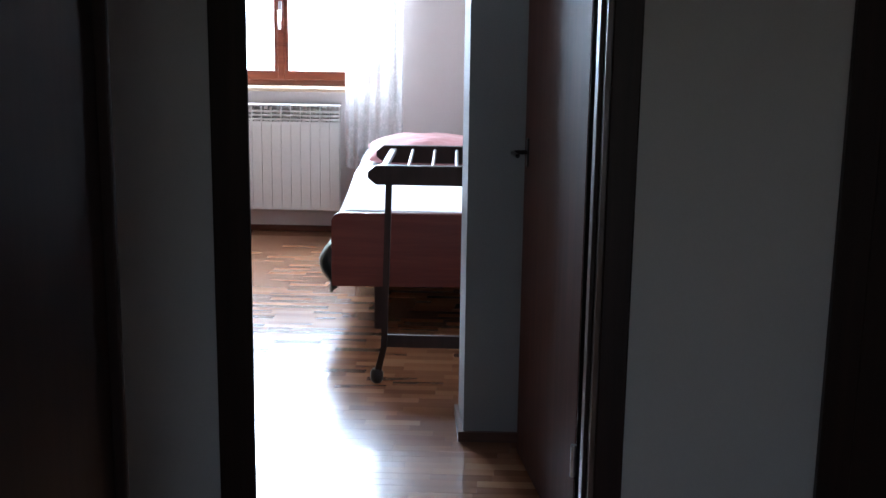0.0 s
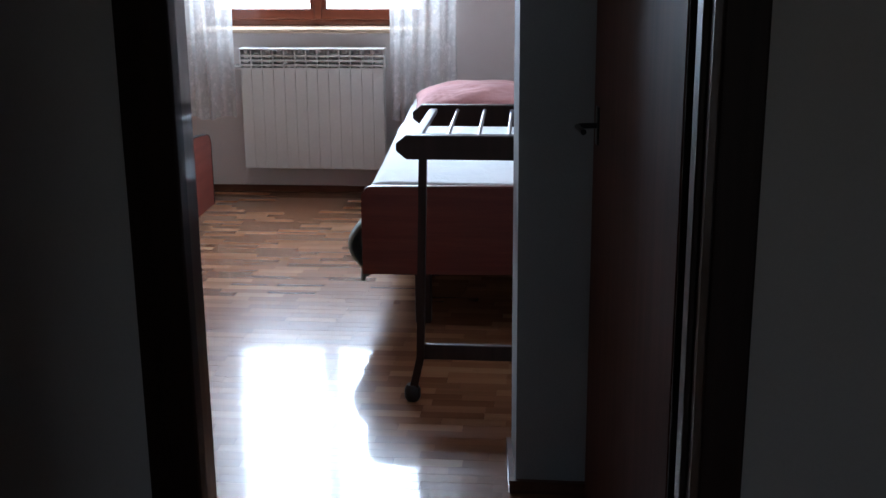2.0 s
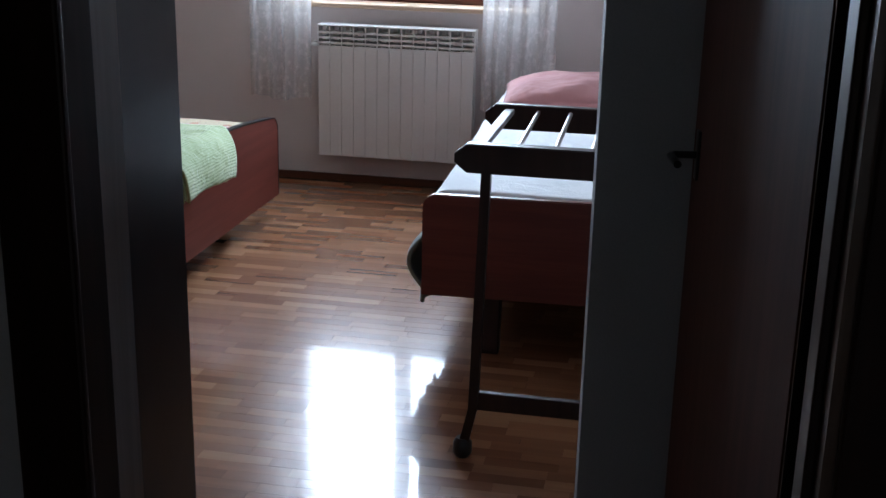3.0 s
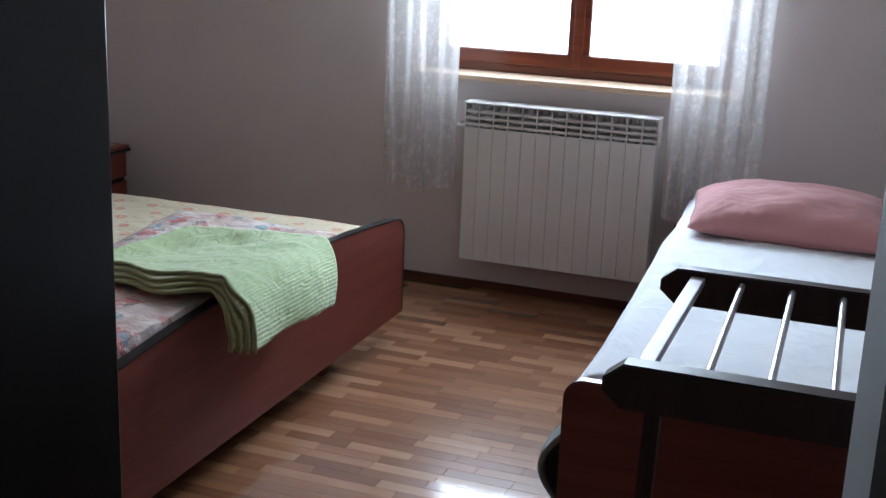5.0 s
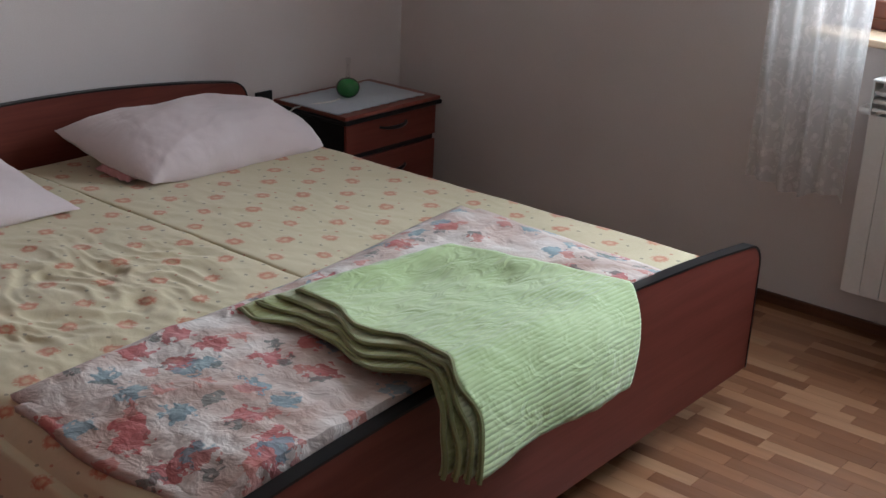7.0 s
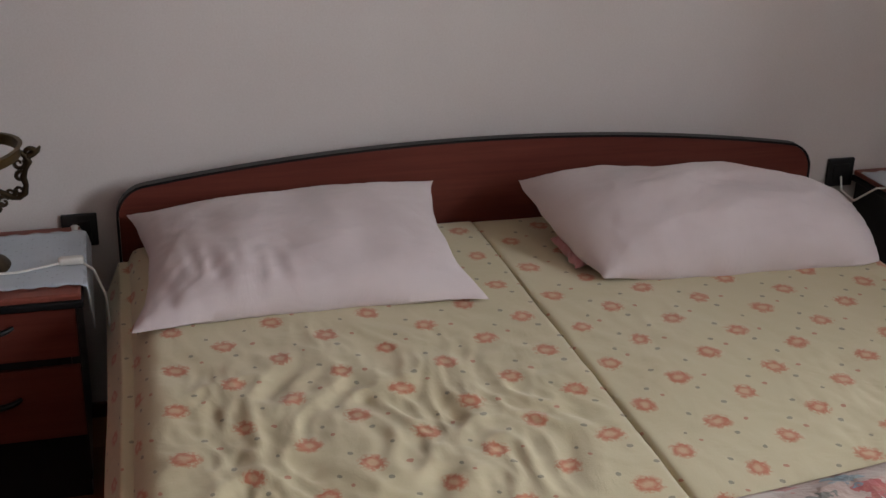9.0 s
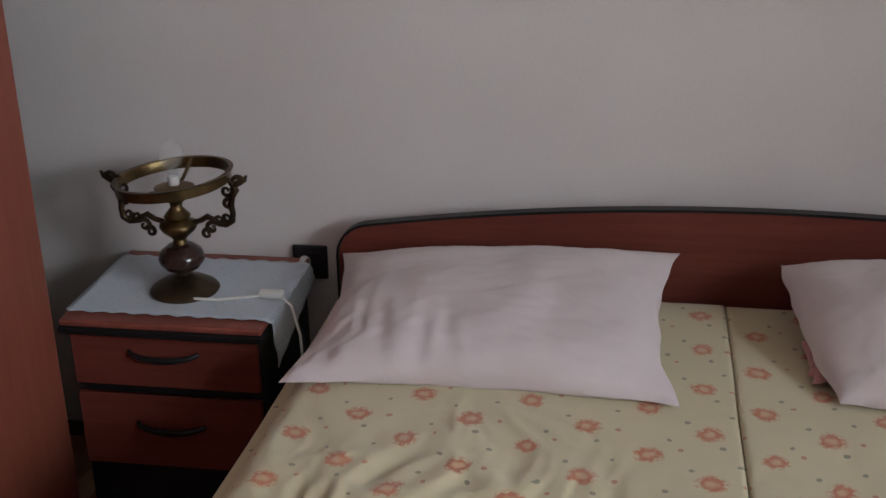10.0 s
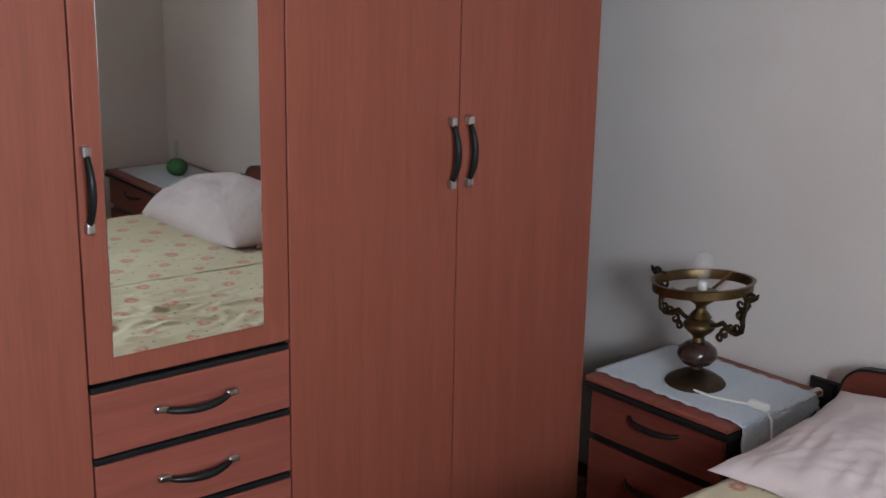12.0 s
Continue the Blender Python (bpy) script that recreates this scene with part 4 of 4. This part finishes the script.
# ---- wardrobe ----
def wardrobe():
    """Stands a little askew: built along its own front, from its corner by the bedside table."""
    w = thing("wardrobe", 0.358, -3.040, 0.0, "tall cherry-red wardrobe with a mirror door, drawers and black sides", "wardrobe")
    PLACED[w] = Matrix.Translation((0.358, -3.040, 0.0)) @ Matrix.Rotation(radians(-1.7), 4, "Z")
    w.matrix_world = PLACED[w]
    def put(name, bm, mat, owner, label="", smooth=False):
        bmesh.ops.transform(bm, matrix=PLACED[w], verts=bm.verts)
        return part(name, bm, mat, owner, label, smooth)
    front, back, x0, x1, high = 0.0, -0.60, 0.0, 1.610, 2.28
    for x in (x0, x1 - 0.022):
        put("side_panel", box(x, x + 0.022, back, front - 0.002, 0.0, high, 0.003), BLACK_SIDE, w, "black laminate side panel")
    put("carcass", box(x0 + 0.022, x1 - 0.022, back, front - 0.045, 0.07, high), BLACK_SIDE, w)
    put("plinth", box(x0 + 0.022, x1 - 0.022, front - 0.06, front - 0.035, 0.0, 0.07), BLACK_SIDE, w)
    put("cornice", box(x0 - 0.004, x1 + 0.004, back, front + 0.012, high, high + 0.03, 0.006), CHERRY_X, w)
    gap = 0.0014
    def door(a, b, z0=0.075, z1=high - 0.004):
        return put("door", box(a + gap, b - gap, front - 0.020, front, z0, z1, 0.0018), CHERRY_Z, w)
    def upright_pull(x, z, owner):
        put("handle", bow_handle((x, front, z - 0.064), (x, front, z + 0.064), (0, 0.028, 0), 0.0062), BLACK_EDGE, owner, "black bowed door pull", True)
        for s in (-0.064, 0.064):
            put("handle_tip", box(x - 0.0075, x + 0.0075, front, front + 0.016, z + s - 0.009, z + s + 0.009, 0.003), STEEL, owner, "brushed steel handle tip")
    a, b = door(x0, 0.398), door(0.398, 0.805)
    upright_pull(0.377, 1.050, a)
    upright_pull(0.421, 1.050, b)
    mid = door(0.805, 1.203, 0.730)
    put("mirror", box(0.862, 1.158, front + 0.0005, front + 0.0045, 0.772, 2.14, 0.001), MIRROR, mid, "tall frameless door mirror")
    upright_pull(1.188, 1.068, mid)
    for z0, z1 in ((0.594, 0.711), (0.462, 0.578), (0.280, 0.446), (0.085, 0.264)):
        d = put("drawer", box(0.805 + gap, 1.203 - gap, front - 0.020, front, z0, z1, 0.0018), CHERRY_X, w)
        put("drawer_edging", box(0.807, 1.201, front - 0.016, front + 0.001, z1 + 0.001, z1 + 0.012, 0.002), BLACK_EDGE, d, "black strip above the drawer")
        z = z1 - 0.052
        put("handle", bow_handle((0.936, front, z), (1.076, front, z), (0, 0.026, -0.008), 0.0068), BLACK_EDGE, d, "black bowed drawer pull", True)
        for x in (0.936, 1.076):
            put("handle_tip", box(x - 0.012, x + 0.012, front, front + 0.015, z - 0.006, z + 0.006, 0.003), STEEL, d, "brushed steel handle tip")
    upright_pull(1.250, 0.45, door(1.203, x1))


wardrobe()
tall = thing("tall_cabinet", 2.32, -3.95, 0.0, "tall cabinet with a glossy black side panel beside the doorway", "cabinet")
for x in (1.985, 2.638):
    part("side_panel", box(x, x + 0.022, WALL_IN + 0.002, -3.515, 0.0, 2.28, 0.003), BLACK_SIDE, tall, "black laminate side panel")
part("body", box(2.008, 2.637, WALL_IN + 0.002, -3.538, 0.07, 2.278), BLACK_SIDE, tall)
for x in (2.008, 2.324):
    part("door", box(x, x + 0.313, -3.536, -3.517, 0.075, 2.276, 0.002), CHERRY_Z, tall)


# ---- single bed ----
small_bed = thing("single_bed", 3.38, -1.10, 0.0, "reddish-brown single bed with a bare white sheet", "bed")


def panel_outline(x0, x1, z0, z1, r):
    out = [(x0, z0)]
    for cx, a0 in ((x0 + r, math.pi), (x1 - r, math.pi / 2)):
        for k in range(9):
            a = a0 - math.pi / 2 * k / 8
            out.append((cx + r * math.cos(a), z1 - r + r * math.sin(a)))
    return out + [(x1, z0)]


part("foot_panel", slab(panel_outline(2.904, 3.86, 0.222, 0.556, 0.045), "y", -2.252, -2.222, 0.004), CHERRY_SHADED, small_bed)
part("head_panel", slab(panel_outline(2.860, 3.86, 0.200, 0.52, 0.045), "y", -0.095, -0.065, 0.004), CHERRY_SHADED, small_bed)
for x in (2.905, 3.832):
    part("side_panel", box(x, x + 0.022, -2.222, -0.095, 0.23, 0.42, 0.003), CHERRY_SHADED, small_bed)
part("slat_base", box(2.927, 3.832, -2.22, -0.10, 0.31, 0.34), DARK_WOOD, small_bed)
for x in (3.12, 3.70):
    for y in (-2.13, -0.17):
        part("leg", box(x - 0.03, x + 0.03, y - 0.03, y + 0.03, 0.0, 0.312, 0.004), DARK_WOOD, small_bed)
bm = mattress(-3.842, -2.925, 0.10, 2.215, 0.560, 0.335, 9.0, ((1.0, -3.4, 0.55, 0.012), (0.4, -3.2, 0.3, 0.012), (1.5, -3.3, 0.3, 0.010)))
bmesh.ops.transform(bm, matrix=Matrix(((0, -1, 0, 0), (-1, 0, 0, 0), (0, 0, 1, 0), (0, 0, 0, 1))), verts=bm.verts)
part("mattress", bm, WHITE_SHEET, small_bed, "mattress under a rumpled white sheet", True)
pivot = Matrix.Translation((2.904, -2.24, 0.0))
small_bed.matrix_world = pivot @ Matrix.Rotation(radians(2.2), 4, "Z") @ pivot.inverted() @ PLACED[small_bed]
single("pillow", pillow(((2.93, -0.89, 0.588), (3.57, -0.90, 0.588), (3.57, -0.42, 0.630), (2.88, -0.41, 0.610)), 0.16, 4.0, 0.06, 0.6, 0.12, 0.48, 0.006), PINK, (3.19, -0.6, 0.56), "rose pink pillow at the head of the single bed", "pillow", "", True)


def hanging_blanket():
    def at(u, v):
        y = -2.205 + 0.26 * u
        z = 0.405 - 0.225 * v
        x = 2.893 - 0.055 * math.sin(math.pi * min(v * 1.25, 1)) * (1 - 0.3 * u) + 0.008 * math.sin(14 * u + 3 * v)
        return x, y, z
    return sheet(20, 24, at)


ob = single("blanket", hanging_blanket(), BLANKET, (2.89, -2.1, 0.18), "grey-green blanket hanging out at the bed's side", "blanket", "", True)
s = ob.modifiers.new("thickness", "SOLIDIFY")
s.thickness, s.offset = 0.012, 1


# ---- luggage rack ----
def rack_board(x0, x1, z0, z1, y0, y1):
    e = (z1 - z0) * 0.42
    m = (z0 + z1) / 2
    return slab(((x0 + e, z0), (x0, m - e * 0.35), (x0, m + e * 0.35), (x0 + e, z1), (x1 - e, z1), (x1, m + e * 0.35), (x1, m - e * 0.35), (x1 - e, z0)), "y", y0, y1, 0.003)


rack = thing("luggage_rack", 3.51, -2.655, 0.0, "dark wooden luggage rack with pale metal bars", "luggage rack")
part("front_board", rack_board(3.135, 3.900, 0.806, 0.879, -2.965, -2.925), DARK_WOOD, rack)
part("back_board", rack_board(3.118, 3.900, 0.806, 0.879, -2.400, -2.365), DARK_WOOD, rack)
part("wide_bar", box(3.176, 3.204, -2.925, -2.400, 0.852, 0.868, 0.003), DULL_BAR, rack, "flat pale metal bar")
for x in (3.285, 3.378, 3.470, 3.565, 3.665, 3.765):
    part("bar", rod(((x, -2.925, 0.861), (x - 0.012, -2.400, 0.861)), 0.0065, 8), CHROME, rack, "", True)
for x in (3.210, 3.795):
    part("front_post", rod(((x + 0.004, -2.942, 0.808), (x - 0.014, -2.925, 0.16), (x - 0.04, -2.893, 0.05)), [0.017, 0.017, 0.018], 4), DARK_WOOD, rack)
    xb = x if x > 3.5 else 3.585
    part("back_post", rod(((xb, -2.383, 0.808), (xb - 0.014, -2.405, 0.16), (xb - 0.04, -2.415, 0.05)), [0.017, 0.017, 0.018], 4), DARK_WOOD, rack)
    for y in (-2.893, -2.415):
        part("foot", lathe([(0.018, 0.0), (0.026, 0.012), (0.026, 0.04), (0.018, 0.055)], 14, (x if y < -2.6 else xb) - 0.045, y), BLACK_PLASTIC, rack, "black rubber foot", True)
part("stretcher", box(3.200, 3.785, -2.930, -2.908, 0.155, 0.205, 0.003), DARK_WOOD, rack)


# ---- doorway ----
def casing(y0, y1, name, reveal):
    """Boards round the doorway; reveal: how far they stand into the opening on the latch side."""
    bm = box(DOOR_L - 0.022, DOOR_L + reveal, y0, y1, 0.0, DOOR_T + 0.06, 0.004)
    box(DOOR_R - 0.010, DOOR_R + 0.060, y0, y1, 0.0, DOOR_T + 0.06, 0.004, bm=bm)
    box(DOOR_L + reveal, DOOR_R - 0.010, y0, y1, DOOR_T - 0.02, DOOR_T + 0.06, 0.004, bm=bm)
    structure(name, bm, DARK_WOOD, "dark brown wooden door casing", "door frame")


casing(WALL_OUT - 0.016, WALL_OUT, "trim_hall_side", 0.068)
casing(WALL_IN, WALL_IN + 0.016, "trim_room_side", 0.010)
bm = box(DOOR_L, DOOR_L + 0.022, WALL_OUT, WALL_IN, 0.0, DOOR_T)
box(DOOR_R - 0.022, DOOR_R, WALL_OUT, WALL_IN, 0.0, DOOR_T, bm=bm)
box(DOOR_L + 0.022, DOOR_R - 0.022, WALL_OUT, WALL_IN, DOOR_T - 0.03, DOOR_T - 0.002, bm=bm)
frame_lining = structure("door_lining", bm, LIT_JAMB, "brown wooden lining inside the doorway", "door frame")
bm = box(DOOR_L + 0.022, DOOR_L + 0.034, WALL_OUT + 0.05, WALL_OUT + 0.13, 0.0, DOOR_T - 0.03, 0.003)
box(DOOR_R - 0.034, DOOR_R - 0.022, WALL_OUT + 0.05, WALL_OUT + 0.13, 0.0, DOOR_T - 0.03, 0.003, bm=bm)
structure("door_stop", bm, DARK_WOOD, "dark wooden stop strip in the doorway", "door frame")
single("strike_plate", box(DOOR_L + 0.022, DOOR_L + 0.024, WALL_OUT + 0.02, WALL_OUT + 0.04, 1.06, 1.20, 0.0005), BRONZE, (DOOR_L + 0.023, WALL_OUT + 0.03, 1.06), "steel strike plate in the door lining", "strike plate")

door_leaf = tagged(thing("door_1", 3.835, -4.385, 0.0, "reddish-brown veneered room door standing open", "door"), kind="structure")
turn = math.atan2(-3.62 + 4.385, 3.705 - 3.835)
PLACED[door_leaf] = Matrix.Translation((3.835, -4.385, 0.008)) @ Matrix.Rotation(turn, 4, "Z")
door_leaf.matrix_world = PLACED[door_leaf]


def on_door(bm):
    bmesh.ops.transform(bm, matrix=PLACED[door_leaf], verts=bm.verts)
    return bm


part("leaf", on_door(box(0.004, 0.790, -0.040, 0.0, 0.0, 2.03, 0.003)), DOOR_WOOD, door_leaf)
part("edge_strip", on_door(box(-0.002, 0.004, -0.038, -0.002, 0.0, 2.03)), BLACK_EDGE, door_leaf, "black hinge-side edge")
bm = box(0.722, 0.748, 0.0, 0.005, 0.985, 1.075, 0.002)
rod(((0.735, 0.004, 1.03), (0.735, 0.045, 1.03), (0.725, 0.052, 1.03), (0.655, 0.050, 1.03)), 0.007, bm=bm)
part("door_handle", on_door(bm), BLACK_EDGE, door_leaf, "dark bronze lever handle", True)
for z in (0.25, 1.75):
    part("hinge", on_door(rod(((-0.004, 0.006, z), (-0.004, 0.006, z + 0.09)), 0.008)), STEEL, door_leaf, "steel hinge", True)


def hall_door(name, x0, x1):
    d = tagged(thing(name, (x0 + x1) / 2, WALL_OUT, 0.0, "dark brown closed door in the unlit hallway", "door"), kind="structure")
    bm = box(x0, x0 + 0.08, WALL_OUT - 0.03, WALL_OUT, 0.0, 2.12, 0.004)
    box(x1 - 0.08, x1, WALL_OUT - 0.03, WALL_OUT, 0.0, 2.12, 0.004, bm=bm)
    box(x0 + 0.08, x1 - 0.08, WALL_OUT - 0.03, WALL_OUT, 2.04, 2.12, 0.004, bm=bm)
    part("door_frame", bm, DARK_WOOD, d)
    part("leaf", box(x0 + 0.08, x1 - 0.08, WALL_OUT - 0.018, WALL_OUT, 0.005, 2.04, 0.002), DARK_WOOD, d)
    return d


hall_door("door_2", 4.41, 5.27)
hall_door("door_3", 1.82, 2.58)
hall_unit = thing("hall_cabinet", 2.40, -5.90, 0.0, "dark brown tall cabinet in the unlit hallway", "cabinet")
part("body", box(1.80, 2.92, -6.40, -5.46, 0.0, 2.30, 0.004), DARK_WOOD, hall_unit)
part("side_panel", box(1.80, 2.94, -5.458, -5.44, 0.0, 2.32, 0.004), DARK_WOOD, hall_unit)

# ---- skirting ----
bm = box(0.0, ROOM_E, -0.014, 0.0, 0.0, 0.036, 0.003)
structure("baseboard_north", bm, SKIRT, "thin brown wooden skirting", "baseboard")
structure("baseboard_west", box(0.0, 0.014, -3.71, -0.014, 0.0, 0.036, 0.003), SKIRT, "thin brown wooden skirting", "baseboard")
structure("baseboard_stub", slab(((3.503, -3.510), (4.09, -3.510), (4.09, -3.4965), (3.519, -3.4965), (3.4965, -3.231), (3.482, -3.231)), "z", 0.0, 0.036), SKIRT, "thin brown wooden skirting", "baseboard")

# ---- parquet ----
STRIP_W, STRIP_L = 0.048, 0.200


def strip_mesh(length):
    bm = box(0.0002, length - 0.0002, 0.0002, STRIP_W - 0.0002, -0.02, 0.0, 0.0004, 1)
    me = bpy.data.meshes.new("parquet_strip")
    bm.to_mesh(me)
    bm.free()
    me.materials.append(PARQUET)
    return me


FULL = strip_mesh(STRIP_L)
rest_v, rest_f, placed = [], [], 0
rng = random.Random(7)
rows = int(9.2 / STRIP_W)
for r in range(rows):
    y = -0.005 - (r + 1) * STRIP_W
    x = 0.0 - rng.random() * STRIP_L
    end = 4.1 if y > WALL_IN else 5.4
    start = 0.0 if y > WALL_IN else 1.8
    while x < end:
        a, b = max(x, start), min(x + STRIP_L, end)
        if b - a > 0.01:
            near = 1.75 < a and b < 3.65 and -3.55 < y < -0.4 and placed < 300 and b - a > STRIP_L - 1e-6
            if near:
                ob = new("parquet_strip", FULL)
                ob.location = (a, y, rng.uniform(-0.0002, 0.0))
                ob.parent = floor
                placed += 1
            else:
                k = len(rest_v)
                z = rng.uniform(-0.0002, 0.0)
                rest_v += [(p, q, h) for h in (-0.02, z) for p, q in ((a + 0.0002, y + 0.0002), (b - 0.0002, y + 0.0002), (b - 0.0002, y + STRIP_W - 0.0002), (a + 0.0002, y + STRIP_W - 0.0002))]
                rest_f += [(k + 4, k + 5, k + 6, k + 7), (k, k + 1, k + 5, k + 4), (k + 1, k + 2, k + 6, k + 5), (k + 2, k + 3, k + 7, k + 6), (k + 3, k, k + 4, k + 7)]
        x += STRIP_L
me = bpy.data.meshes.new("parquet_rest")
me.from_pydata(rest_v, [], rest_f)
me.materials.append(PARQUET_REST)
rest = new("parquet_rest", me)
rest.parent = floor
tagged(rest, kind="stuff")
